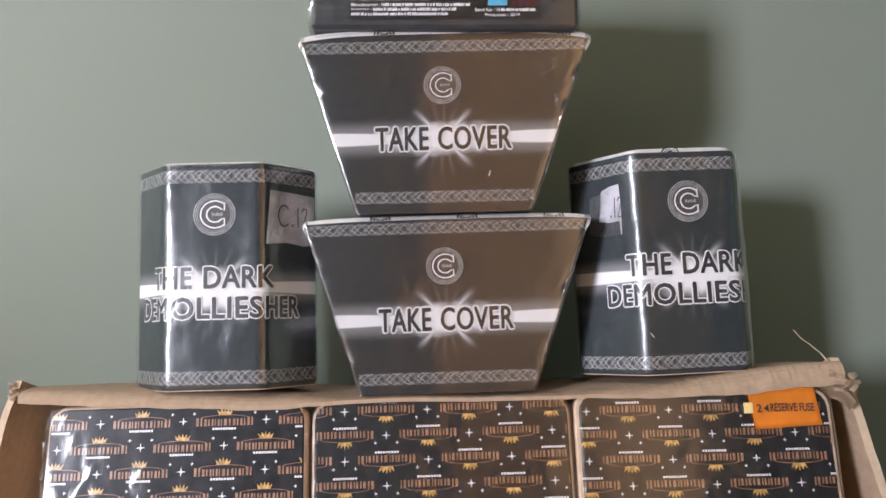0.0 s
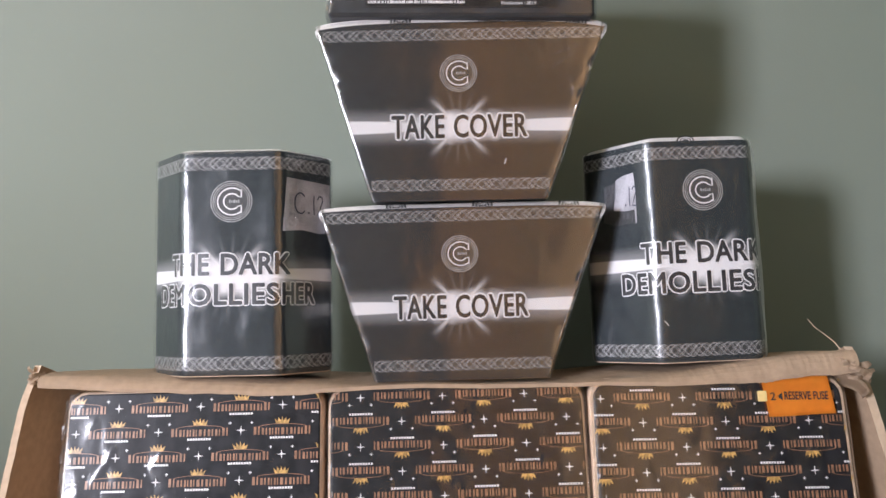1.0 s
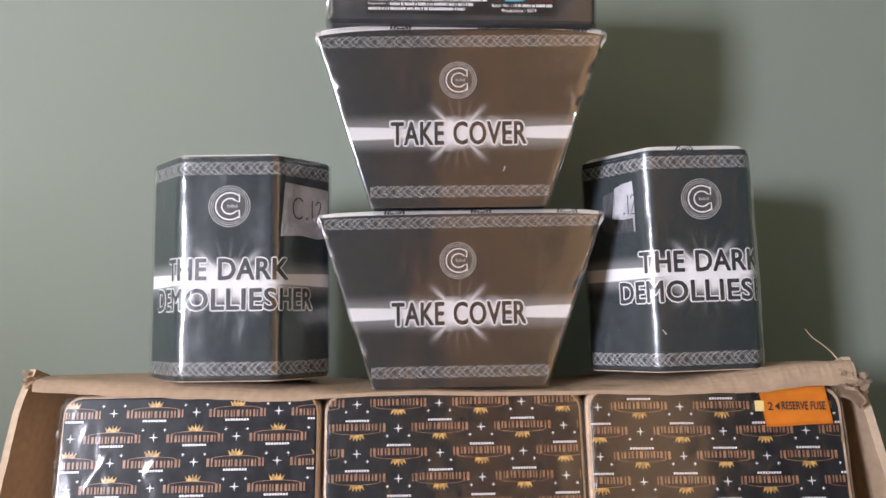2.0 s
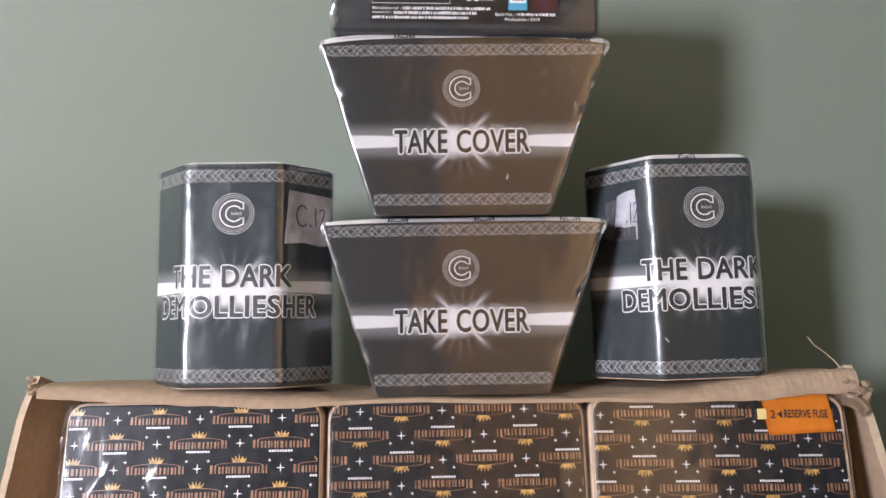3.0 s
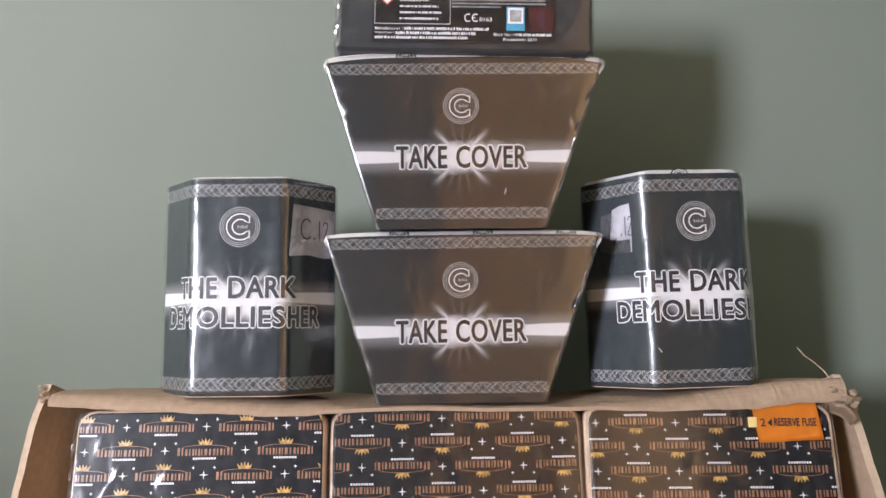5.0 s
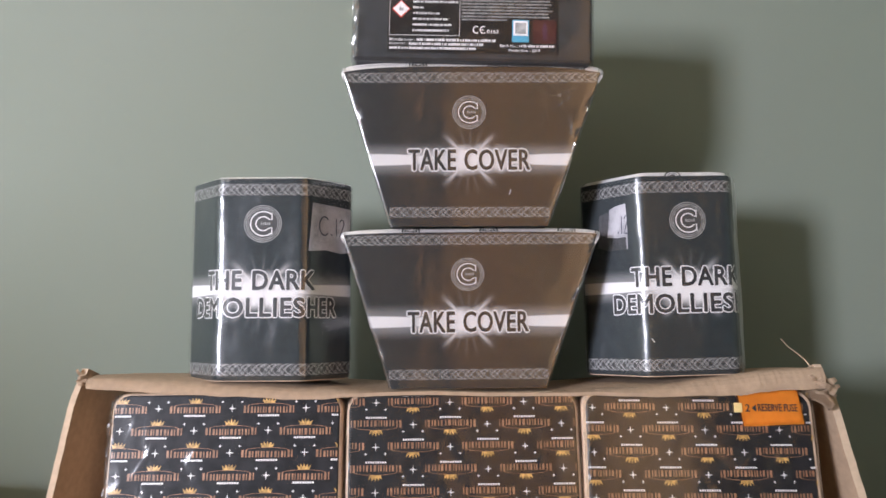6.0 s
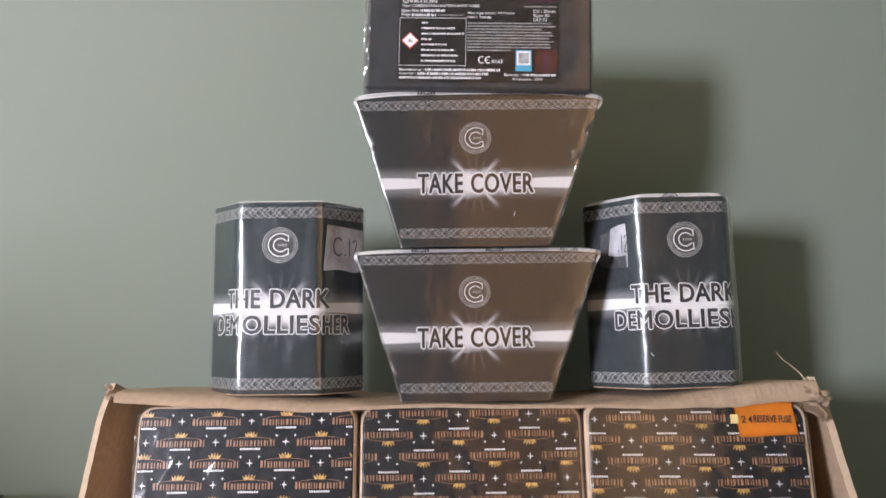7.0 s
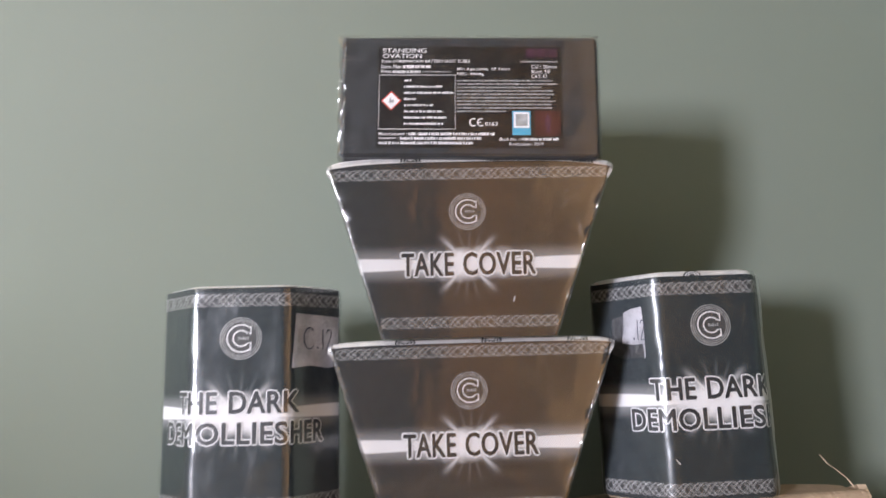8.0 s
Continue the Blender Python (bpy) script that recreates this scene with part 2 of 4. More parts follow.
def loft(rings, grow=0.0, crumple=0.0, seed=0.0, uv_shift=(0.0, 0.0), around=None, caps=True):
    """A skin over rings (z, outline points). grow pushes it outwards, crumple roughens it.
    around: the length on the outline at which u is 0, for a u that runs round the skin; else u is x."""
    bm = bmesh.new()
    layer = bm.loops.layers.uv.new("UVMap")
    grid, uvs = [], {}
    for z, pts in rings:
        row = []
        for x, y, nx, ny, run in pts:
            far = grow
            if crumple:
                p = Vector((x * 26 + seed, y * 26, z * 18))
                far += crumple * (noise.noise(p) + 0.6 * abs(noise.noise(p * 2.3)))
            v = bm.verts.new((x + nx * far, y + ny * far, z))
            uvs[v] = ((run - around) if around is not None else x, z - uv_shift[1])
            row.append(v)
        grid.append(row)
    n = len(grid[0])
    for a, b in zip(grid, grid[1:]):
        for i in range(n):
            j = (i + 1) % n
            bm.faces.new((a[i], a[j], b[j], b[i]))
    if caps:
        bm.faces.new(list(reversed(grid[0])))
        bm.faces.new(grid[-1])
    for f in bm.faces:
        for loop in f.loops:
            loop[layer].uv = uvs[loop.vert]
    return bm


def flat(rings2d, at=(0, 0), y=0.0, bm=None):
    """Flat polygons (lists of x, z) that face the viewer at depth y."""
    bm = bm or bmesh.new()
    for ring in rings2d:
        bm.faces.new([bm.verts.new((px + at[0], y, pz + at[1])) for px, pz in ring])
    return bm


def rect(x0, z0, x1, z1):
    return [(x0, z0), (x1, z0), (x1, z1), (x0, z1)]


def ribbon(points, width, y=0.0, bm=None, closed=False):
    """A flat stroke along points (x, z)."""
    bm = bm or bmesh.new()
    n, left, right = len(points), [], []
    for i, (x, z) in enumerate(points):
        a = points[i - 1] if i or closed else points[0]
        b = points[(i + 1) % n] if i < n - 1 or closed else points[-1]
        d = Vector((b[0] - a[0], b[1] - a[1])).normalized()
        left.append(bm.verts.new((x - d.y * width / 2, y, z + d.x * width / 2)))
        right.append(bm.verts.new((x + d.y * width / 2, y, z - d.x * width / 2)))
    for i in range(n if closed else n - 1):
        j = (i + 1) % n
        bm.faces.new((right[i], right[j], left[j], left[i]))
    return bm


def circle(r, n=40, start=0.0, end=2 * math.pi, flat_by=1.0):
    return [(r * math.cos(start + (end - start) * k / n), flat_by * r * math.sin(start + (end - start) * k / n)) for k in range(n + (end - start < 6.28))]


def lettering(text, width, height, bold=0.0, spacing=1.0, align="CENTER"):
    """Words in the built-in font as a flat mesh that faces the viewer, of the given size."""
    curve = bpy.data.curves.new("words", "FONT")
    curve.body, curve.offset, curve.resolution_u, curve.space_character = text, bold, 3, spacing
    ob = bpy.data.objects.new("words", curve)
    mesh = bpy.data.meshes.new_from_object(ob)
    bm = bmesh.new()
    bm.from_mesh(mesh)
    bpy.data.objects.remove(ob)
    bpy.data.meshes.remove(mesh)
    xs, ys = [v.co.x for v in bm.verts], [v.co.y for v in bm.verts]
    cx, cy = (min(xs) + max(xs)) / 2, (min(ys) + max(ys)) / 2
    if align == "LEFT":
        cx = min(xs)
    pad = 2 * bold
    sx, sz = width / (max(xs) - min(xs) - pad), height / (max(ys) - min(ys) - pad)
    for v in bm.verts:
        v.co = ((v.co.x - cx) * sx, 0.0, (v.co.y - cy) * sz)
    bmesh.ops.recalc_face_normals(bm, faces=bm.faces)
    if bm.faces and sum(f.normal.y for f in bm.faces) > 0:
        bmesh.ops.reverse_faces(bm, faces=bm.faces)
    return bm


def heavy(text, width, height, r, spacing=1.05):
    """The same words with every stroke widened by r metres."""
    base = lettering(text, width - 0.001, height - 0.001, 0.0, spacing)
    mesh = bpy.data.meshes.new("words")
    base.to_mesh(mesh)
    for k in range(12):
        a = k * math.pi / 6
        again = mesh.copy()
        again.transform(Matrix.Translation((r * math.cos(a), 0.00001 * (k + 1), r * math.sin(a))))
        base.from_mesh(again)
        bpy.data.meshes.remove(again)
    bpy.data.meshes.remove(mesh)
    return base


def shift(bm, x=0.0, y=0.0, z=0.0, turn=0.0):
    bm.transform(Matrix.Translation((x, y, z)) @ Matrix.Rotation(radians(turn), 4, "Y"))
    return bm


def wrap_round(bm, pts, total, middle, lift, step=0.004):
    """Bends a flat print round an outline: x becomes the length along it from its middle."""
    lo, hi = min(v.co.x for v in bm.verts), max(v.co.x for v in bm.verts)
    x = math.ceil(lo / step) * step
    while x < hi:
        bmesh.ops.bisect_plane(bm, geom=bm.verts[:] + bm.edges[:] + bm.faces[:], plane_co=(x, 0, 0), plane_no=(1, 0, 0))
        x += step
    runs = [p[4] for p in pts]
    for v in bm.verts:
        s = (middle + v.co.x) % total
        k = max(i for i in range(len(runs)) if runs[i] <= s)
        a, b = pts[k], pts[(k + 1) % len(pts)]
        span = (b[4] if k + 1 < len(pts) else total) - a[4]
        w = (s - a[4]) / span if span > 1e-9 else 0.0
        x, y, nx, ny = (a[i] + (b[i] - a[i]) * w for i in range(4))
        deep = lift - v.co.y
        v.co = (x + nx * deep, y + ny * deep, v.co.z)
    return bm


def knot_lines(x0, x1, half, period=0.0255, width=0.00046):
    """The interlaced border: pairs of strands of several heights that weave along a band."""
    bm = bmesh.new()
    steps = int((x1 - x0) / 0.0009)
    for tall, phase, beat in ((1.0, 0.0, 1.0), (0.84, 0.06, 1.0), (1.0, 0.3, 1.0), (0.84, 0.36, 1.0)):
        for sign in (1, -1):
            ribbon([(x0 + (x1 - x0) * i / steps, sign * tall * half * math.sin(2 * math.pi * (beat * i * (x1 - x0) / steps / period + phase)))
                    for i in range(steps + 1)], width, 0.0, bm)
    return bm


def maker_mark(r):
    """The round mark: disc, rings, an open ring with square ends and a small bar. Three flat meshes."""
    disc = flat([circle(r * 0.96)])
    rings = bmesh.new()
    for q, w in ((1.0, 0.035), (0.9, 0.03), (0.81, 0.022)):
        ribbon(circle(r * q), r * w * 1.4, 0.0, rings, True)
    bow = bmesh.new()
    for q in (0.66, 0.38):
        ribbon([(x * 1.05, z) for x, z in circle(r * q, 24, radians(48), radians(312))], r * 0.075, 0.0, bow)
    for sign in (1, -1):
        ribbon([(r * 0.25, sign * r * 0.27), (r * 0.46, sign * r * 0.2), (r * 0.46, sign * r * 0.58)], r * 0.075, 0.0, bow)
    flat([rect(-r * 0.12 + r * 0.11 * k, -r * 0.07, -r * 0.05 + r * 0.11 * k, r * (0.05 if k % 2 else 0.09)) for k in range(5)], bm=rings)
    return disc, rings, bow


# ---- the room ----
def slab(name, lo, hi, material, label, category):
    return tagged(part(name, box(lo, hi), material), label, category, kind="structure")


BEYOND_X = 1.55            # unseen far wall that closes the space beyond the added opening
DARK_OPENING = (-0.88, -0.30)
slab("floor", (LEFT_X - 0.2, BACK_Y - 0.2, -0.1), (BEYOND_X + 0.2, WALL_Y + 0.2, 0.0), CARPET, "brown carpeted floor of a small room", "floor")
slab("ceiling", (LEFT_X - 0.2, BACK_Y - 0.2, HIGH), (BEYOND_X + 0.2, WALL_Y + 0.2, HIGH + 0.1), CEILING, "plain cream painted ceiling", "ceiling")
slab("wall_north", (LEFT_X - 0.2, WALL_Y, 0.0), (BEYOND_X, WALL_Y + 0.2, HIGH), WALL, "sage green painted wall behind the stacked packages", "wall")
# The opening is added so the right-hand wraps reflect dark and catch less bounce.
east = bmesh.new()
for lo, hi in (((BACK_Y, 0), (DARK_OPENING[0], HIGH)), ((DARK_OPENING[1], 0), (WALL_Y - 0.002, HIGH)), ((DARK_OPENING[0], 2.05), (DARK_OPENING[1], HIGH))):
    box((RIGHT_X, lo[0], lo[1]), (RIGHT_X + 0.12, hi[0], hi[1]), bm=east)
tagged(part("wall_east", east, WALL), "sage green painted wall with an unseen opening added for dark reflections", "wall", kind="structure")
slab("wall_behind_opening", (BEYOND_X, BACK_Y - 0.2, 0.0), (BEYOND_X + 0.2, WALL_Y + 0.2, HIGH), BEYOND, "unseen blue-grey wall closing the space behind the added opening", "wall")
slab("wall_west", (LEFT_X - 0.2, BACK_Y, 0.0), (LEFT_X, WALL_Y - 0.002, HIGH), WALL, "sage green painted side wall", "wall")
# Out-of-view half wall, added to shade the lower left of wall_north.
slab("shade_wall_low", (-2.6, -1.12, 0.0), (-1.30, -1.0, 0.62), WALL, "unseen low sage green wall added to shade the wall behind the stack", "wall")
south = bmesh.new()
for lo, hi in (((LEFT_X - 0.2, 0), (WIN_X[0], HIGH)), ((WIN_X[1], 0), (BEYOND_X, HIGH)), ((WIN_X[0], 0), (WIN_X[1], WIN_Z[0])), ((WIN_X[0], WIN_Z[1]), (WIN_X[1], HIGH))):
    box((lo[0], BACK_Y - 0.2, lo[1]), (hi[0], BACK_Y, hi[1]), bm=south)
tagged(part("wall_south", south, BACKWALL), "cool grey painted wall with a window opening", "wall", kind="structure")
window = thing("window_1", pose(sum(WIN_X) / 2, BACK_Y - 0.08, WIN_Z[0]), "white framed window letting in grey daylight", "window")
tagged(window, kind="structure")
wide, tall = WIN_X[1] - WIN_X[0], WIN_Z[1] - WIN_Z[0]
for lo, hi in (((-wide / 2, 0), (wide / 2, 0.05)), ((-wide / 2, tall - 0.05), (wide / 2, tall)), ((-wide / 2, 0.05), (-wide / 2 + 0.05, tall - 0.05)),
               ((wide / 2 - 0.05, 0.05), (wide / 2, tall - 0.05))):
    part("window_frame", box((lo[0], 0.045, lo[1]), (hi[0], 0.08, hi[1]), 0.004), SKIRT, window)
# Unseen brown doors, added to give the wraps their brown reflection.
added_back_door = thing("added_door_3", pose(0.0, BACK_Y, 0.0), "unseen brown door added behind the viewer to reflect in the wraps", "door")
tagged(added_back_door, kind="structure")
part("door_leaf", box((-0.02, 0.004, 0.005), (0.53, 0.04, 2.03), 0.004), DOORWOOD, added_back_door)
for name, y, label in (("added_door_1", DARK_OPENING[0], "brown wooden door standing open against the wall"), ("added_door_2", -1.85, "brown wooden door in the side wall")):
    door = thing(name, pose(RIGHT_X, y, 0.0), label, "door")
    tagged(door, kind="structure")
    part("door_leaf", box((-0.045, -0.85, 0.005), (-0.004, -0.03, 2.03), 0.004), DOORWOOD, door)


def crinkle(a, b, width, depth, seed, steps=34):
    """A crumpled fold of film that runs from a to b (x, y, z)."""
    rng = random.Random(seed)
    bm, rows = bmesh.new(), []
    a, b = Vector(a), Vector(b)
    for i in range(steps + 1):
        p = a.lerp(b, i / steps)
        row = []
        for k in range(4):
            off = Vector(((k / 3 - 0.5) * width + rng.uniform(-0.0007, 0.0007), -rng.uniform(0.0, depth), rng.uniform(-0.0012, 0.0012)))
            row.append(bm.verts.new(p + off))
        rows.append(row)
    for r, q in zip(rows, rows[1:]):
        for k in range(3):
            bm.faces.new((r[k], r[k + 1], q[k + 1], q[k]))
    return bm


# ---- the carton ----
TOP_Z = 0.5                       # where the top panel meets the side panels
SIDE = 0.372


def board_z(x):
    """The height of the sagging top panel above the floor."""
    xs = (-0.375, -0.29, -0.19, -0.08, 0.08, 0.18, 0.255, 0.31, 0.375)
    zs = (-0.056, -0.0605, -0.0635, -0.0690, -0.0685, -0.0590, -0.0530, -0.0460, -0.0420)
    near = [np.interp(x + d, xs, zs) for d in (-0.03, -0.015, 0.0, 0.015, 0.03)]
    return EYE + float(sum(near)) / 5


def front_y(z):
    """The front edge of the side panels, which comes forward lower down."""
    return 0.020 - 0.14 * max(0.0, EYE - 0.056 - z)


carton = thing("carton", pose(0, 0, 0), "open brown corrugated carton with torn corners, filled with wrapped boxes", "cardboard box")


def top_panel():
    bm, nx, ny, thick = bmesh.new(), 420, 14, 0.0032
    grid = {}
    for i in range(nx + 1):
        x = -SIDE + 0.012 + (2 * SIDE - 0.032) * i / nx
        edge = min(1.0, min(i, nx - i) / 77)
        for j in range(ny + 1):
            middle = math.exp(-(((x - 0.01) / 0.13) ** 4))
            y0 = 0.005 + 0.003 * middle + 0.0012 * noise.noise(Vector((x * 40, 0, 3)))
            y1 = 0.128 - (0.10 if i < nx / 2 else 0.07) * (1 - edge) ** 1.3
            y = y0 + (y1 - y0) * (j / ny) ** 1.8
            z = board_z(x) + 0.0015 * noise.noise(Vector((x * 14, y * 14, 1)))
            z += (0.002 if i < nx / 2 else 0.007) * (1 - edge) ** 0.7 * math.sin(math.pi * min(1, j / ny * 1.6))
            curl = 0.0005 + 0.0075 * min(1, max(0, (x - 0.13) / 0.14)) + 0.0045 * min(1, max(0, (-x - 0.07) / 0.08))
            z -= curl * math.exp(-(y - y0) / 0.0045) * (1 + 0.25 * noise.noise(Vector((x * 50, 0, 9))))
            z -= 0.0055 * (1 - middle) * math.exp(-(y - y0) / 0.016)
            z -= 0.00028 * max(0.0, (x - 0.1) / 0.25) * math.sin(x * 1150 + 3 * noise.noise(Vector((x * 20, y * 20, 5)))) * math.exp(-(y - y0) / 0.03)
            for k in (0, 1):
                grid[i, j, k] = bm.verts.new((x, y, z - k * thick))
    for i in range(nx):
        for j in range(ny):
            bm.faces.new([grid[i, j, 0], grid[i + 1, j, 0], grid[i + 1, j + 1, 0], grid[i, j + 1, 0]])
            bm.faces.new([grid[i, j, 1], grid[i, j + 1, 1], grid[i + 1, j + 1, 1], grid[i + 1, j, 1]])
        bm.faces.new([grid[i, 0, 1], grid[i + 1, 0, 1], grid[i + 1, 0, 0], grid[i, 0, 0]])
        bm.faces.new([grid[i, ny, 0], grid[i + 1, ny, 0], grid[i + 1, ny, 1], grid[i, ny, 1]])
    for i, flip in ((0, 1), (nx, 0)):
        for j in range(ny):
            f = [grid[i, j, 0], grid[i, j, 1], grid[i, j + 1, 1], grid[i, j + 1, 0]]
            bm.faces.new(f if not flip else f[::-1])
    bmesh.ops.recalc_face_normals(bm, faces=bm.faces)
    return bm


def side_panel(sign):
    bm, nz, ny = bmesh.new(), 40, 8
    thick = 0.006 if sign < 0 else 0.0078
    top = board_z(sign * SIDE) + 0.004
    grid = {}
    for i in range(nz + 1):
        down = top * (1 - i / nz)
        for j in range(ny + 1):
            z = (top - 0.034 * (j / ny)) * i / nz
            y0 = front_y(z) + (0.0 if sign < 0 else 0.010)
            y = y0 + (0.15 - y0) * j / ny + (0.0014 * noise.noise(Vector((z * 60, 7, sign))) if j == 0 else 0)
            splay = min(1, down / 0.13) * (1 - 0.6 * j / ny)
            x = 0.3714 + 0.014 * splay if sign < 0 else 0.358 + 0.027 * splay + 0.0012 * noise.noise(Vector((z * 20, y * 9, sign * 4)))
            x -= 0.006 * max(0, 1 - down / 0.03) * (1 - j / ny)
            for k in (0, 1):
                grid[i, j, k] = bm.verts.new((sign * (x + k * thick), y, z))
    for i in range(nz):
        for j in range(ny):
            for k in (0, 1):
                bm.faces.new([grid[i, j, k], grid[i + 1, j, k], grid[i + 1, j + 1, k], grid[i, j + 1, k]])
        for j in (0, ny):
            bm.faces.new([grid[i, j, 0], grid[i, j, 1], grid[i + 1, j, 1], grid[i + 1, j, 0]])
    for i in (0, nz):
        for j in range(ny):
            bm.faces.new([grid[i, j, 0], grid[i, j + 1, 0], grid[i, j + 1, 1], grid[i, j, 1]])
    bmesh.ops.recalc_face_normals(bm, faces=bm.faces)
    for f in bm.faces:
        if f.normal.y < -0.8:
            f.material_index = 1
    return bm


part("top_panel", top_panel(), BOARD, carton, "sagging top panel with a crushed front edge")
for sign in (-1, 1):
    part("side_panel", side_panel(sign), (BOARD, TORN), carton)
part("back_panel", box((-SIDE - 0.004, 0.1515, 0.004), (SIDE - 0.004, 0.157, TOP_Z - 0.01)), BOARD, carton)
part("bottom_panel", box((-SIDE - 0.004, -0.05, 0.0), (SIDE - 0.004, 0.149, 0.006)), BOARD, carton)


def tuft(x, z, seed, size, sheets=9, y=0.018):
    """Torn paper layers curled at a corner of the carton."""
    rng = random.Random(seed)
    bm = bmesh.new()
    for _ in range(sheets):
        a = rng.uniform(0, 2 * math.pi)
        px, pz, py = x + rng.uniform(-1, 1) * size * 0.5, z + rng.uniform(-1, 0.6) * size * 0.5, y + rng.uniform(-0.004, 0.006)
        w, long = size * rng.uniform(0.25, 0.5), size * rng.uniform(0.5, 1.0)
        last = None
        for k in range(5):
            t = k / 4
            c = Vector((px + math.cos(a) * long * t, py - 0.004 * math.sin(t * 3), pz + math.sin(a) * long * t * (1 - 0.4 * t)))
            side = Vector((-math.sin(a), 0.3, math.cos(a))) * w * (1 - 0.6 * t) / 2
            pair = (bm.verts.new(c - side), bm.verts.new(c + side))
            if last:
                bm.faces.new((last[0], pair[0], pair[1], last[1]))
            last = pair
    bmesh.ops.solidify(bm, geom=bm.faces[:], thickness=0.0008)
    return bm


part("torn_corner", tuft(-0.367, EYE - 0.061, 3, 0.011), TORN, carton, "frayed paper at a torn corner")["kind"] = "stuff"
flap = bmesh.new()
rows = []
for i in range(9):
    t = i / 8
    bend = 0.010 * math.sin(2.6 * t)
    rows.append([flap.verts.new((0.335 + 0.026 * t, 0.012 - bend + 0.012 * w, EYE - 0.060 - 0.016 * t * t - 0.013 * w * (1 - 0.4 * t) + 0.0012 * noise.noise(Vector((i, w * 9, 4))))) for w in (0.0, 0.33, 0.66, 1.0)])
for a, b in zip(rows, rows[1:]):
    for k in range(3):
        flap.faces.new((a[k], b[k], b[k + 1], a[k + 1]))
bmesh.ops.solidify(flap, geom=flap.faces[:], thickness=0.0022)
part("corner_flap", flap, BOARD, carton, "bent flap at the torn corner", True)
part("torn_corner", tuft(0.3505, EYE - 0.0580, 8, 0.019, 15, 0.008), TORN, carton, "frayed paper at a torn corner")["kind"] = "stuff"


def strand(points, radius):
    bm = bmesh.new()
    rings = []
    for i, p in enumerate(points):
        p = Vector(p)
        r = radius * (1 - 0.5 * i / (len(points) - 1))
        rings.append([bm.verts.new(p + Vector((math.cos(a) * r, math.sin(a) * r, 0))) for a in (0, 1.57, 3.14, 4.71)])
    for a, b in zip(rings, rings[1:]):
        for i in range(4):
            bm.faces.new((a[i], a[(i + 1) % 4], b[(i + 1) % 4], b[i]))
    bm.faces.new(rings[0][::-1])
    bm.faces.new(rings[-1])
    return bm


part("paper_strand", strand([(0.3560, 0.035, 0.512), (0.3550, 0.037, 0.526), (0.3490, 0.039, 0.535), (0.3400, 0.040, 0.543), (0.3330, 0.041, 0.548),
                             (0.3270, 0.042, 0.556)], 0.0010), TORN, carton, "thin torn strip of paper sticking up")


# ---- wrapped boxes in the carton ----
BOX_W, BOX_H, BOX_D = 0.2235, 0.152, 0.125
PITCH_X, PITCH_Z = 0.0712, 0.0207


def star(r, waist=0.16):
    return [((r if k % 2 == 0 else r * waist) * math.cos(k * math.pi / 4), (r if k % 2 == 0 else r * waist) * math.sin(k * math.pi / 4)) for k in range(8)]


def clip(bm, x0, z0, x1, z1):
    for co, no in (((x0, 0, 0), (-1, 0, 0)), ((x1, 0, 0), (1, 0, 0)), ((0, 0, z0), (0, 0, -1)), ((0, 0, z1), (0, 0, 1))):
        bmesh.ops.bisect_plane(bm, geom=bm.verts[:] + bm.edges[:] + bm.faces[:], plane_co=co, plane_no=no, clear_outer=True)
    return bm


def box_prints(shift_x, shift_z, upside):
    """The repeated mark of the wrapper: letter blocks under an arc and a crown, with stars between."""
    letters, crowns, stars, bars = bmesh.new(), bmesh.new(), bmesh.new(), bmesh.new()
    f = -1 if upside else 1
    widths = (0.0062, 0.0056, 0.0044, 0.0044, 0.0070, 0.0056, 0.0052, 0.0058)
    total = sum(widths) + 0.0008 * 7
    for row in range(-6, 7):
        for col in range(-3, 4):
            cx = shift_x + (col + (0.5 if row % 2 else 0.0)) * PITCH_X
            cz = shift_z + row * PITCH_Z
            if abs(cx) > BOX_W / 2 + 0.03 or abs(cz) > BOX_H / 2 + 0.01:
                continue
            x = -total / 2
            for k, w in enumerate(widths):
                tall = 0.0068 if k in (0, 7) else 0.0057
                for a, b, lo, hi in ((0.06, 0.42, 0, 1), (0.66, 0.88, 0, 1)):
                    flat([[(f * (cx * f + px), cz + f * pz) for px, pz in rect(x + w * a, lo * tall, x + w * b, hi * tall)]], bm=letters)
                x += w + 0.0008
            arc = [(f * (cx * f + 0.0212 * math.sin(t)), cz + f * (0.0060 + 0.0030 * math.cos(t))) for t in (k * 0.16 - 1.28 for k in range(17))]
            ribbon(arc, 0.00045, 0.0, letters)
            crown = [(-0.0052, 0.0092), (0.0052, 0.0092), (0.0068, 0.0136), (0.0038, 0.0112), (0.0034, 0.0146), (0.0010, 0.0114), (0.0, 0.0154),
                     (-0.0010, 0.0114), (-0.0034, 0.0146), (-0.0038, 0.0112), (-0.0068, 0.0136)]
            flat([[(f * (cx * f + px), cz + f * pz) for px, pz in crown]], bm=crowns)
            for k in range(9):
                flat([[(f * (cx * f + px), cz + f * pz) for px, pz in rect(-0.0104 + k * 0.0023, -0.0034, -0.0104 + k * 0.0023 + 0.0018, -0.0016)]], bm=bars)
            sx, sz = cx + PITCH_X / 2, cz + f * 0.0043
            flat([star(0.0042, 0.2)], (sx, sz), bm=stars)
            for dx in (-0.0095, 0.0092):
                flat([star(0.0017, 0.35)], (sx + dx, sz + f * 0.0062), bm=stars)
    return letters, crowns, stars, bars


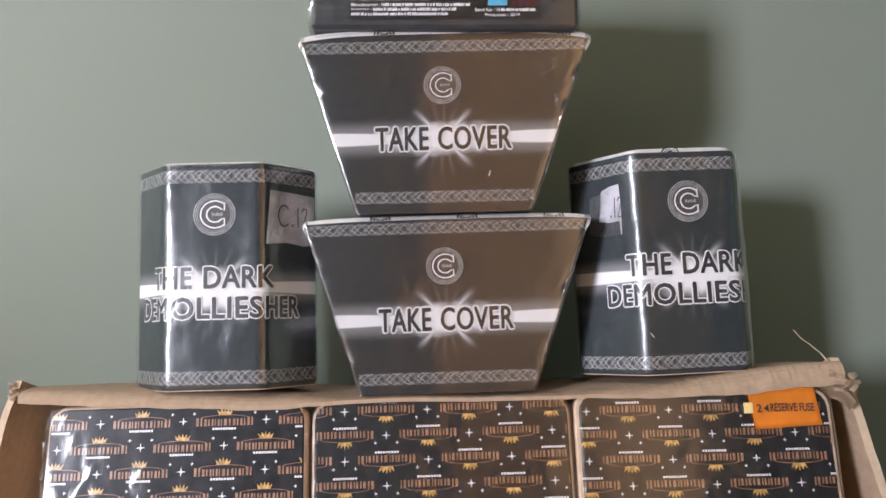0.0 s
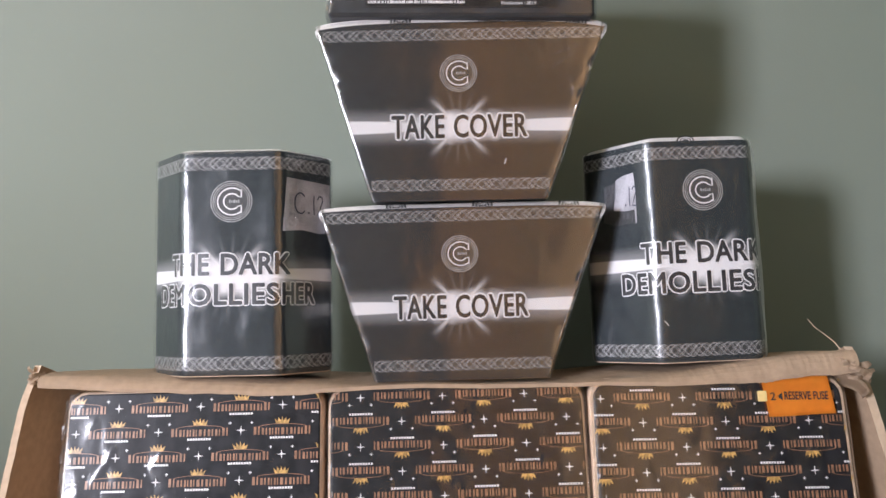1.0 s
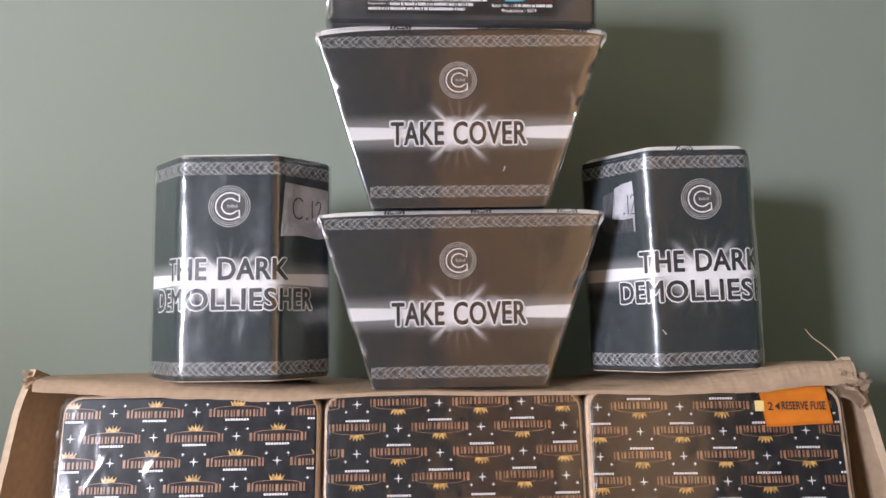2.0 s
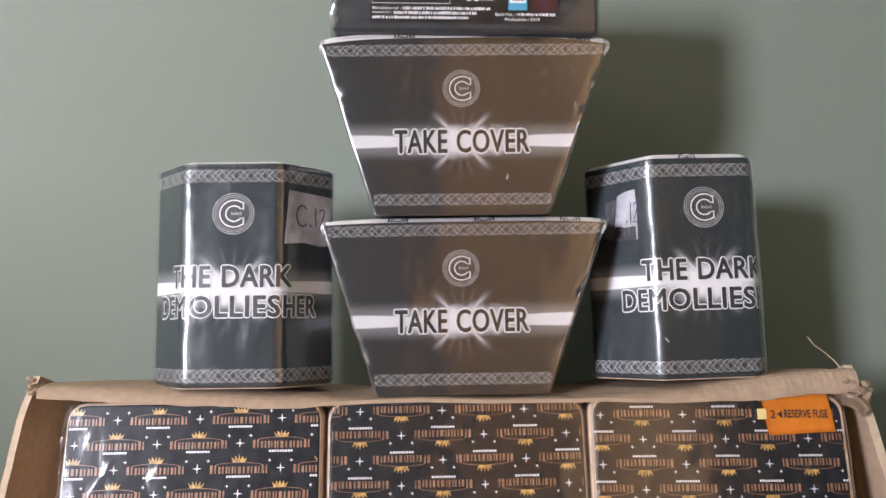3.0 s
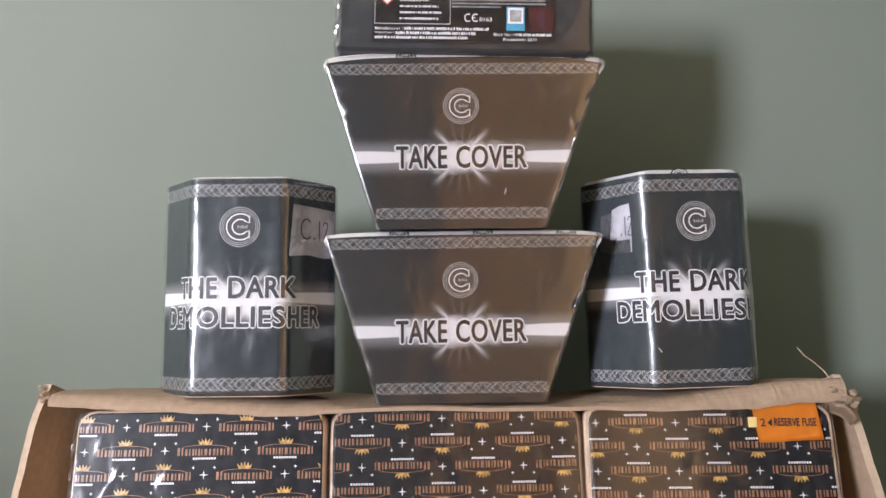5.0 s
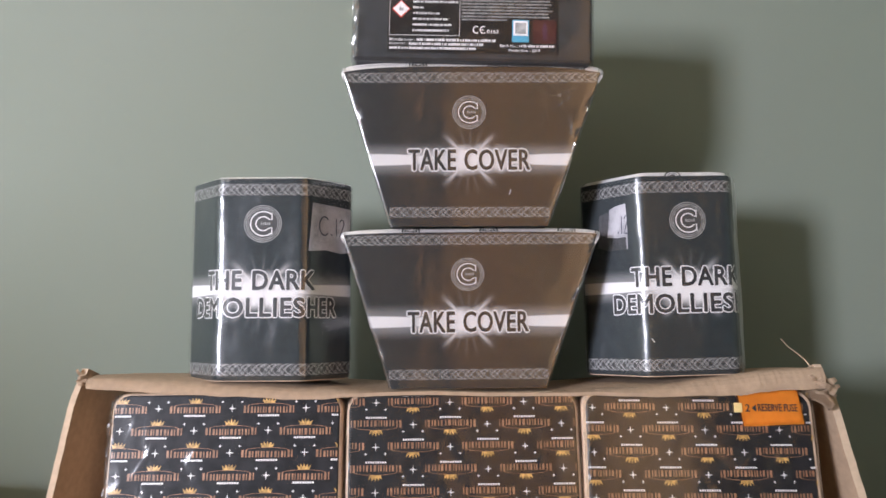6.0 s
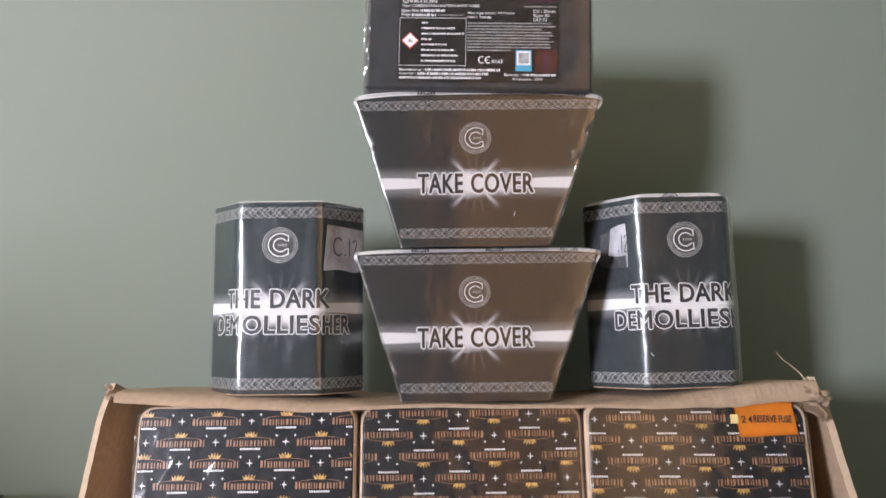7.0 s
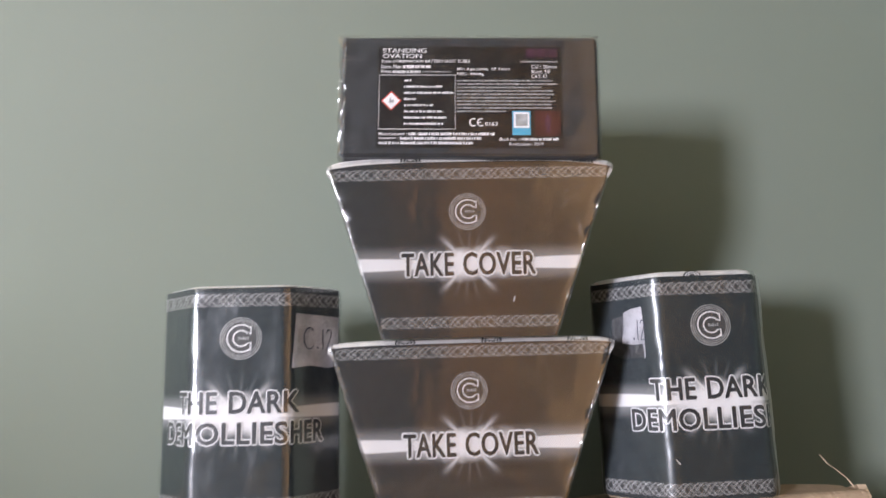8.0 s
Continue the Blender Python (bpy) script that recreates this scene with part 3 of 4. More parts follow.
def wrapped_box(place, sx, sz, upside, loose, label, seed, rim):
    ob = thing("wrapped_box", place, label, "firework box", "wrapped boxes in the carton")
    r = 0.016

    def ring(y, inset):
        pts, _ = outline([(-BOX_W / 2 + inset, -BOX_H / 2 + inset), (BOX_W / 2 - inset, -BOX_H / 2 + inset), (BOX_W / 2 - inset, BOX_H / 2 - inset), (-BOX_W / 2 + inset, BOX_H / 2 - inset)], r - inset * 0.5, 4, 16)
        return y, pts

    def laid(bm):
        bm.transform(Matrix(((1, 0, 0, 0), (0, 0, -1, 0), (0, 1, 0, 0), (0, 0, 0, 1))))
        return bm

    part("tube_block", laid(loft([ring(-BOX_D, 0.002), ring(-0.02, 0.0005), ring(-0.0035, 0.0005), ring(-0.0012, 0.002)])), CREAM, ob, "cream paper sides")
    part("printed_face", laid(loft([ring(-0.0022, rim), ring(-0.0006, rim + 0.0002), ring(0.0, rim + 0.0014)])), BLACK_PRINT, ob, "black printed paper")
    lim = (-BOX_W / 2 + 0.004, -BOX_H / 2 + 0.004, BOX_W / 2 - 0.004, BOX_H / 2 - 0.004)
    letters, crowns, stars, bars = (clip(bm, *lim) for bm in box_prints(sx, sz, upside))
    for name, bm, mat in (("copper_lettering_block", letters, COPPER), ("gold_crown_print", crowns, GOLD), ("white_star_print", stars, INK_WHITE), ("white_bar_print", bars, INK_WHITE)):
        tagged(part(name, shift(bm, 0, -0.0004, 0), mat, ob), kind="stuff")
    rings = [ring(-BOX_D, -0.001), ring(-BOX_D * 0.5, -0.0012), ring(-0.012, -0.0014), ring(-0.003, -0.0012), ring(0.0004, 0.0022)]
    skin = loft(rings, 0.0, 0.0008, seed, caps=False)
    fine = bmesh.new()
    creases = ((-0.066, 0.028, -0.090, -0.012, 0.0036, 0.0005), (-0.024, 0.025, -0.034, 0.010, 0.0028, 0.0004), (-0.094, 0.070, -0.100, 0.056, 0.0030, 0.0004),
               (-0.100, 0.020, -0.104, -0.02, 0.0030, 0.0003), (-0.082, 0.062, -0.094, 0.030, 0.0026, 0.0002), (0.078, 0.022, 0.072, 0.005, 0.0026, 0.0003),
               (-0.05, 0.050, -0.02, 0.066, 0.0026, 0.0002), (0.03, -0.01, 0.055, 0.02, 0.0030, 0.0003), (-0.01, -0.03, 0.02, -0.045, 0.0030, 0.0004))
    nx, nz = 110, 76
    grid = {}
    for i in range(nx + 1):
        for j in range(nz + 1):
            x, z = (i / nx - 0.5) * (BOX_W - 0.0046), (j / nz - 0.5) * (BOX_H - 0.0046)
            p = Vector((x * 20 + z * 9 + seed, z * 13 - x * 5, seed))
            near = min(1, min(i, nx - i, j, nz - j) / 18)
            d = 0.0011 + near * loose * 0.0009 * (abs(noise.noise(p)) + 0.6 * abs(noise.noise(p * 2.1)))
            for ax, az, bx, bz, wide, tall in creases if loose > 1 else creases[5:]:
                along = Vector((bx - ax, bz - az))
                t = min(1.0, max(0.0, Vector((x - ax, z - az)).dot(along) / along.length_squared))
                far = (Vector((x - ax, z - az)) - along * t).length
                d += near * tall * max(0.0, 1 - far / wide) * math.sin(math.pi * (0.15 + 0.7 * t))
            grid[i, j] = fine.verts.new((x, -d, z))
    for i in range(nx):
        for j in range(nz):
            fine.faces.new((grid[i, j], grid[i + 1, j], grid[i + 1, j + 1], grid[i, j + 1]))
    part("film_fold", crinkle((-BOX_W / 2 + 0.004, -0.0045, -BOX_H / 2), (-BOX_W / 2 + 0.004, -0.0045, BOX_H / 2 - 0.008), 0.004 + 0.001 * loose, 0.0022, int(seed * 10)), WRAP_DULL, ob, "crumpled fold of clear wrap")
    part("side_film", laid(skin), WRAP_LOOSE, ob, "clear shrink wrap", True)
    part("front_film", fine, WRAP_LOOSE if loose > 1 else WRAP, ob, "wrinkled clear shrink wrap", True)
    return ob


LEAN_BACK = -8.0
SPOTS = ((-0.2248, -0.0725, 1.3, -0.0304, 0.0560, False, 1.6, "black wrapped box with copper print under creased film", 1.3),
         (0.0022, -0.0690, 1.4, -0.0118, 0.0496, True, 0.8, "black wrapped box with copper and gold print set upside down", 5.1),
         (0.2290, -0.0630, 0.7, -0.0300, 0.0415, True, 0.8, "black wrapped box with upside-down print and orange sticker", 9.7))
front_row = []
for x, z, roll, sx, sz, upside, loose, label, seed in SPOTS:
    z0 = EYE + z
    place = Matrix.Translation((x, 0.012, z0)) @ pose(0, 0, 0, LEAN_BACK, -roll, 0) @ Matrix.Translation((0, 0, -BOX_H / 2))
    ob = wrapped_box(place, sx, sz, upside, loose, label, seed, 0.0042 if seed > 9 else 0.0026)
    front_row.append(ob)
for row in (1, 2):
    for ob in front_row:
        low = copy_thing(ob, Matrix.Translation((0, -0.0225 * row if row == 1 else -0.0405, -(BOX_H + 0.003) * row)) @ ob.matrix_world)
        tagged(low, "black wrapped box with copper print, low in the carton")

# The sticker on the last box, with its two words.
sticker = thing("reserve_sticker", front_row[2].matrix_world @ pose(0.0690, -0.0034, BOX_H / 2 - 0.0185, 0, 0.0, 0),
                "bright orange paper sticker with dark printed words", "sticker")
lab = bmesh.new()
grid = {}
for i in range(13):
    for j in range(8):
        x, z = (i / 12 - 0.5) * 0.058, (j / 7 - 0.5) * 0.032
        skew = -0.004 * (z / 0.032)
        grid[i, j] = lab.verts.new((x + skew, -0.0008 * abs(noise.noise(Vector((x * 70, z * 70, 2)))), z + 0.001 * math.sin(x * 60)))
for i in range(12):
    for j in range(7):
        lab.faces.new((grid[i, j], grid[i + 1, j], grid[i + 1, j + 1], grid[i, j + 1]))
bmesh.ops.solidify(lab, geom=lab.faces[:], thickness=-0.0003)
part("paper", lab, ORANGE, sticker, "", True)
part("words", shift(lettering("RESERVE FUSE", 0.0375, 0.0068, 0.012), 0.0062, -0.0014, 0.0005, 0.5), INK_DARK, sticker)
part("numeral", shift(lettering("2", 0.0042, 0.0066, 0.012), -0.0225, -0.0014, 0.0002), INK_DARK, sticker)
part("arrow", flat([[(-0.0185, 0.0), (-0.0145, -0.0034), (-0.0145, 0.0034)]], y=-0.0014), INK_DARK, sticker)
part("fuse_end", box((-0.035, -0.0012, -0.004), (-0.0275, 0.0006, 0.005), 0.0004), YELLOWED, sticker, "pale yellowish tab")


# ---- fan-shaped packages ----
FAN_TOP, FAN_LOW, FAN_H, FAN_D = 0.254, 0.152, 0.1535, 0.115


def fan_ring(z, inset=0.0, extra=0.0):
    t = z / FAN_H
    w = FAN_LOW + (FAN_TOP - FAN_LOW) * t + extra
    cx = 0.0038 * t
    pts, _ = outline([(cx - w / 2 + inset, inset), (cx + w / 2 - inset, inset), (cx + w / 2 - inset, FAN_D - inset), (cx - w / 2 + inset, FAN_D - inset)], 0.0014, 4, 24)
    return z, pts


def arch(bm, rise):
    """The paper above the upper border bows up between the corners of a fan package."""
    for v in bm.verts:
        t = min(1.0, max(0.0, (v.co.z / FAN_H - 0.965) / 0.035))
        v.co.z += t * (rise * (1 - abs(v.co.x / (FAN_TOP / 2)) ** 4) - 0.001)
    return bm


def fray(bm, seed, amount=0.00045):
    """The wrap puckers irregularly along the slanting front edges."""
    dice = random.Random(int(seed * 10))
    for v in bm.verts:
        half = (FAN_LOW + (FAN_TOP - FAN_LOW) * v.co.z / FAN_H) / 2
        if v.co.y < 0.006 and abs(v.co.x - 0.0038 * v.co.z / FAN_H) > half - 0.006:
            v.co += Vector((dice.uniform(-0.4, 1) * math.copysign(amount, v.co.x), dice.uniform(-1, 0.3) * amount, dice.uniform(-1, 1) * amount))
    return bm


def fan_package(place, label, seed, dome, rise, fold_from):
    ob = thing("fan_package", place, label, "firework", "fan-shaped packages in the stack")
    zs = [0.0006] + [FAN_H * k / 16 for k in range(1, 16)] + [FAN_H * 0.968, FAN_H]
    part("wrapper", arch(loft([fan_ring(z) for z in zs], uv_shift=(0, 0.0660)), rise), FAN_PRINT, ob, "black wrapper with a white stripe and burst")
    # Lining paper folded over the top edge, domed and printed with marks.
    lid = loft([fan_ring(FAN_H + 0.0004, 0.0016), fan_ring(FAN_H + dome * 0.75, 0.0022, -0.002), fan_ring(FAN_H + dome, 0.006, -0.012), fan_ring(FAN_H + dome, 0.018, -0.03)])
    part("folded_top", arch(lid, rise), PAPER, ob, "white folded paper with dark round marks")
    for k in range(3):
        x = -0.062 + k * 0.078 + (seed % 1) * 0.02
        for name, mat, lift, bands in (("top_spot", INK_DARK, 0.0004, ((0.0, 0.0095),)), ("top_ring", INK_GREY, 0.0008, ((0.0035, 0.0048), (0.0064, 0.0078)))):
            bm = bmesh.new()
            for r0, r1 in bands:
                for i in range(10):
                    a, b = math.pi * i / 10, math.pi * (i + 1) / 10
                    quad = [(x + r * math.cos(t), r * math.sin(t)) for r, t in ((max(r0, 1e-4), a), (r1, a), (r1, b), (max(r0, 1e-4), b))]
                    bm.faces.new([bm.verts.new((px, 0.0016 - lift + 0.4 * max(0, pz - dome * 0.45), FAN_H + 0.0006 + min(pz, dome * 0.8))) for px, pz in quad])
            part(name, arch(bm, rise), mat, ob)
    for z, half in ((FAN_H - 0.0062, 0.0050), (0.0142, 0.0050)):
        w = FAN_LOW + (FAN_TOP - FAN_LOW) * z / FAN_H - 0.004
        cx = 0.0038 * z / FAN_H
        part("border_ground", arch(flat([rect(cx - w / 2 + w * k / 30, z - half * 1.1, cx - w / 2 + w * (k + 1) / 30, z + half * 1.1) for k in range(30)], y=-0.0003), 0.001), INK_BAND, ob)
        part("knot_border", arch(shift(knot_lines(-w / 2, w / 2, half), cx, -0.0006, z), 0.001), INK_GREY, ob, "pale interlaced border")
    disc, rings, bow_mark = maker_mark(0.0161)
    mark = part("round_mark", shift(disc, 0.0003, -0.0003, 0.1128), INK_DISC, ob, "round dark mark with pale rings")
    part("rings", shift(rings, 0.0003, -0.0006, 0.1128), INK_GREY, mark)
    part("open_ring", shift(bow_mark, 0.0009, -0.0009, 0.1128), INK_WHITE, mark)
    for word, x, w in (("TAKE", -0.0362, 0.0470), ("COVER", 0.0278, 0.0650)):
        part("title_outline", shift(heavy(word, w, 0.0208, 0.0020), x, -0.0005, 0.0658), INK_WHITE, ob)
        part("title_word", shift(heavy(word, w, 0.0208, 0.0005), x, -0.0009, 0.0658), INK_DARK, ob, "dark capital letters")
    zf = [0.0] + [FAN_H * k / 40 for k in range(1, 40)] + [FAN_H * 0.995]
    rings = [fan_ring(z, -0.001) for z in zf] + [fan_ring(FAN_H + 0.003, -0.0005), fan_ring(FAN_H + dome * 0.9, 0.006, -0.012)]
    part("film", arch(fray(loft(rings, 0.0008, 0.0005, seed, caps=False), seed), rise), WRAP_SMOOTH, ob, "clear shrink wrap", True)
    t0 = fold_from / FAN_H
    part("film_fold", crinkle(((-FAN_LOW / 2 + 0.001) * (1 - t0) + (-FAN_TOP / 2 + 0.0048) * t0, -0.0028, fold_from), (-FAN_TOP / 2 + 0.0048, -0.0028, FAN_H - 0.002), 0.0035, 0.0018, seed), WRAP_FOLD, ob, "crumpled fold of clear wrap")
    part("film_fold", crinkle((FAN_LOW / 2 - 0.001, -0.0028, 0.004), (FAN_TOP / 2 + 0.0028, -0.0028, FAN_H - 0.002), 0.002, 0.0008, seed + 1), WRAP_FOLD, ob, "crumpled fold of clear wrap")
    for sign in (-1, 1):
        ear = bmesh.new()
        x = sign * FAN_TOP / 2 + 0.0038
        vs = [ear.verts.new(c) for c in ((x - sign * 0.003, 0.004, FAN_H - 0.004), (x + sign * 0.003, 0.002, FAN_H - 0.001), (x + sign * 0.0015, 0.0, FAN_H - 0.006), (x - sign * 0.001, -0.001, FAN_H + 0.002), (x - sign * 0.003, 0.0, FAN_H - 0.013))]
        for f in ((0, 1, 3), (1, 2, 3), (2, 4, 0), (0, 1, 2)):
            ear.faces.new([vs[i] for i in f])
        part("film_ear", ear, PAPER, ob, "pinched corner of the wrap")
    return ob


def pale_fleck(ob, x, z, lean):
    part("pale_fleck", shift(flat([[(-0.0004, -0.003), (0.0004, -0.0026), (0.0005, 0.0018), (-0.0001, 0.003)]]), x, -0.0026, z, lean), PAPER, ob, "small pale fleck on the wrap")


LOWER = Matrix.Translation((0.0091, 0.0220, EYE - 0.0671)) @ pose(0, 0, 0, 1.5, -1.35, 0.4)
UPPER = Matrix.Translation((0.0075, 0.0045, EYE + 0.0915)) @ pose(0, 0, 0, 4.5, -1.0, 0.3)
fan_package(LOWER, "black fan-shaped firework package with white stripe, on the carton", 2.3, 0.0045, 0.0025, 0.115)
top_fan = fan_package(UPPER, "black fan-shaped firework package with brownish sheen, stacked on another", 7.6, 0.0065, 0.006, 0.070)

pale_fleck(top_fan, 0.040, 0.034, 15)
for k, (ax, az, bx, bz) in enumerate(((0.084, 0.138, 0.106, 0.146), (0.082, 0.127, 0.107, 0.135), (0.083, 0.116, 0.102, 0.128), (0.099, 0.108, 0.101, 0.088))):
    part("film_fold", crinkle((ax, -0.0024, az), (bx, -0.0024, bz), 0.0030, 0.0007, 50 + k, 16), WRAP_DULL, top_fan, "crumpled fold of clear wrap")


# ---- barrel packages ----
BAR_H, BAR_F, BAR_L = 0.2, 0.0865, 0.064


class BarrelPlan:
    """Six-sided plan: a wide front facet and side facets that slope back by their own angles."""

    def __init__(self, left, right, radii, wider=0.0, left_long=BAR_L):
        lx, ly = left_long * math.cos(radians(left)), left_long * math.sin(radians(left))
        rx, ry = BAR_L * math.cos(radians(right)), BAR_L * math.sin(radians(right))
        back = ly + ry
        self.middle = back / 2
        self.corners = [(0.0, back), (-BAR_F / 2, back), (-BAR_F / 2 - lx, ly), (-BAR_F / 2, 0.0), (BAR_F / 2 + wider, 0.0), (BAR_F / 2 + wider + rx, ry), (BAR_F / 2 + wider, back)]
        self.radii = [0.001, 0.014, 0.014, *radii, 0.016, 0.012]
        self.pts, self.round = outline(self.corners, self.radii, 5, 12)
        mid = min((p for p in self.pts if p[1] < 0.001), key=lambda p: abs(p[0]))
        self.mid = mid[4] - mid[0]

    def ring(self, z, grow=0.0):
        m = self.middle
        return z, outline([(x * (1 + grow), m + (y - m) * (1 + grow)) for x, y in self.corners], self.radii, 5, 12)[0]


def barrel(plan, place, label, seed, note_at, note_turn, text_shift, dome, narrow, wrap):
    ob = thing("barrel_package", place, label, "firework", "six-sided packages beside the stack")
    zs = [BAR_H * k / 12 for k in range(13)]
    V0 = 0.0893
    part("wrapper", loft([plan.ring(0.0, -0.025), plan.ring(0.0035, -0.006)] + [plan.ring(z) for z in zs[1:]], uv_shift=(0, V0), around=plan.mid + text_shift), BARREL_PRINT, ob, "black wrapper with a white stripe and burst")
    part("folded_top", loft([plan.ring(BAR_H + 0.0004, -0.02), plan.ring(BAR_H + dome * 0.7, -0.06), plan.ring(BAR_H + dome, -0.16)]), PAPER, ob, "white folded paper top")
    part("folded_base", loft([plan.ring(0.0002, -0.018), plan.ring(0.0010, -0.014)]), CREAM, ob, "pale paper folded under the base")
    for name, mat, y, bands in () if dome < 0.004 else (("top_spot", INK_DARK, 0.0006, ((0.0001, 0.0085),)), ("top_ring", INK_WHITE, 0.0002, ((0.0030, 0.0042), (0.0056, 0.0068)))):
        spot = bmesh.new()
        for r0, r1 in bands:
            for i in range(12):
                a, b = math.pi * i / 12, math.pi * (i + 1) / 12
                flat([[(-0.008 + r * math.cos(t), BAR_H + 0.0002 + 0.55 * r * math.sin(t)) for r, t in ((r0, a), (r1, a), (r1, b), (r0, b))]], y=y, bm=spot)
        part(name, spot, mat, ob)
    bend = lambda bm, lift, z=0.0, x=0.0: wrap_round(shift(bm, x + text_shift, 0, z), plan.pts, plan.round, plan.mid, lift)  # noqa: E731
    for z in (BAR_H - 0.0112, 0.0115):
        part("border_ground", bend(flat([rect(-0.12, -0.006, 0.12, 0.006)]), 0.0003, z), INK_BAND, ob)
        part("knot_border", bend(knot_lines(-0.12, 0.12, 0.0057), 0.0006, z), INK_GREY, ob, "pale interlaced border")
    disc, rings, bow_mark = maker_mark(0.0183)
    mark = part("round_mark", bend(disc, 0.0003, 0.1545, 0.0005), INK_DISC, ob, "round dark mark with pale rings")
    part("rings", bend(rings, 0.0006, 0.1545, 0.0005), INK_GREY, mark)
    part("open_ring", bend(bow_mark, 0.0009, 0.1545, 0.001), INK_WHITE, mark)
    for word, x, w, z in (("THE", -0.0398, 0.0415, 0.0985), ("DARK", 0.0224, 0.0622, 0.0985), ("DEM", -0.0611, 0.0428, 0.0720), ("OLLIES", 0.0029, 0.0801, 0.0720), ("HER", 0.0625, 0.0340, 0.0720)):
        part("title_outline", bend(heavy(word, w, 0.0192, 0.0018), 0.0005, z, x), INK_WHITE, ob)
        part("title_word", bend(heavy(word, w, 0.0192, 0.0006), 0.0009, z, x), INK_DARK, ob, "dark capital letters")
    # A hand-written note taped to one facet.
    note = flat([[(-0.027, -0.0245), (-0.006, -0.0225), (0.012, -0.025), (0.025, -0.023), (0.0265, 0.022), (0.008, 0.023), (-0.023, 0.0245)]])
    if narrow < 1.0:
        # Taped left and bottom of the note, with the shade of its crumples painted in.
        shaded_tape = flat([[(-0.028, -0.021), (-0.010, -0.025), (0.021, -0.0235), (0.0215, 0.002), (0.018, 0.020), (-0.026, 0.013)]])
        shaded_tape.transform(Matrix.Diagonal((narrow, 1, 1, 1)))
        part("shaded_tape", wrap_round(shift(shaded_tape, note_at, 0, 0.152, note_turn), plan.pts, plan.round, plan.mid, 0.0010), SHADED_TAPE, ob, "taped part of the note, coloured dark for its shade")
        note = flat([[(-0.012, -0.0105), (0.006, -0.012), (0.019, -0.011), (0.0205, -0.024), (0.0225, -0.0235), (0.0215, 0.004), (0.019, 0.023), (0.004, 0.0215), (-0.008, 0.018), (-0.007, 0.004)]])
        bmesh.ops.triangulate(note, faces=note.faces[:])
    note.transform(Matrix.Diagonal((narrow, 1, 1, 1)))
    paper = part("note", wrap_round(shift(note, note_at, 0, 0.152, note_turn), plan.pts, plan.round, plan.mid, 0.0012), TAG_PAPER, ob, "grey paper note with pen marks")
    pen = bmesh.new()
    if narrow == 1.0:
        ribbon([(-0.0085 + 0.0062 * math.cos(t), 0.001 + 0.0095 * math.sin(t)) for t in (0.75 + k * 0.28 for k in range(18))], 0.0013, 0.0, pen)
    flat([rect(-0.0005, -0.0085, 0.0015, -0.0065)], bm=pen)
    ribbon([(0.0065, 0.0095), (0.0062, 0.0), (0.0066, -0.009)], 0.0013, 0.0, pen)
    ribbon([(0.0105, 0.006), (0.0125, 0.0092), (0.0155, 0.0086), (0.0162, 0.005), (0.0135, -0.002), (0.0105, -0.0085), (0.0175, -0.0085)], 0.0013, 0.0, pen)
    pen.transform(Matrix.Diagonal((narrow, 1, 1, 1)))
    part("pen_marks", wrap_round(shift(pen, note_at + (0.0 if narrow == 1.0 else 0.0045), 0, 0.153, note_turn), plan.pts, plan.round, plan.mid, 0.0015), PEN, paper)
    zf = [BAR_H * k / 44 for k in range(45)]
    part("film", loft([plan.ring(0.0, -0.02), plan.ring(0.0035, -0.004)] + [plan.ring(z) for z in zf[1:]] + [plan.ring(BAR_H + dome * 0.6, -0.02)], 0.0016, 0.0012, seed, caps=False), wrap, ob, "clear shrink wrap", True)
    return ob


left_barrel = barrel(BarrelPlan(46.0, 46.0, (0.014, 0.016)), Matrix.Translation((-0.1945, 0.010, EYE - 0.0622)) @ pose(0, 0, 0, 0, -1.0, 0), "black six-sided firework package with a note on one facet", 3.7, 0.0725, 0.0, 0.0, 0.0025, 1.0, WRAP_BARREL)
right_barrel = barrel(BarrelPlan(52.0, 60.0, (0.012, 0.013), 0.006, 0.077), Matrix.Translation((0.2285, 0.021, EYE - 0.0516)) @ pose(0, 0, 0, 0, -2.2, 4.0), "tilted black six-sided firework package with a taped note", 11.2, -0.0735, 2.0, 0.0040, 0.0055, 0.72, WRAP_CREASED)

pale_fleck(right_barrel, -0.038, 0.036, -40)


# ---- the flat box on top ----
TOP_W, TOP_H, TOP_D = 0.2320, 0.1130, 0.12
crate = thing("label_box", Matrix.Translation((0.0098, -0.0160, EYE + 0.2515)) @ pose(0, 0, 0, 0, 0.5, -0.5) @ Matrix.Scale(1.011, 4),
              "charcoal oblong firework box with printed label, topping the stack", "firework")


def crate_ring(z, inset=0.0):
    pts, _ = outline([(-TOP_W / 2 - 0.0018 + inset, inset), (TOP_W / 2 - 0.0018 - inset, inset), (TOP_W / 2 - 0.0018 - inset, TOP_D - inset), (-TOP_W / 2 - 0.0018 + inset, TOP_D - inset)], 0.004, 4, 20)
    return z, pts


part("carton_body", loft([crate_ring(0.0, 0.003), crate_ring(0.003), crate_ring(TOP_H - 0.004), crate_ring(TOP_H - 0.001, 0.0012), crate_ring(TOP_H, 0.004)]), CHARCOAL, crate)
LX0, LX1, LZ0, LZ1 = -0.0845, 0.0812, 0.0075, 0.1035
label = part("printed_label", box((LX0, -0.0004, LZ0), (LX1, 0.0002, LZ1)), LABEL_BLACK, crate, "black information label with white print")


def on_label(name, bm, mat, x=0.0, z=0.0, lift=0.0007, turn=0.0):
    return part(name, shift(bm, x, -lift, z, turn), mat, label)


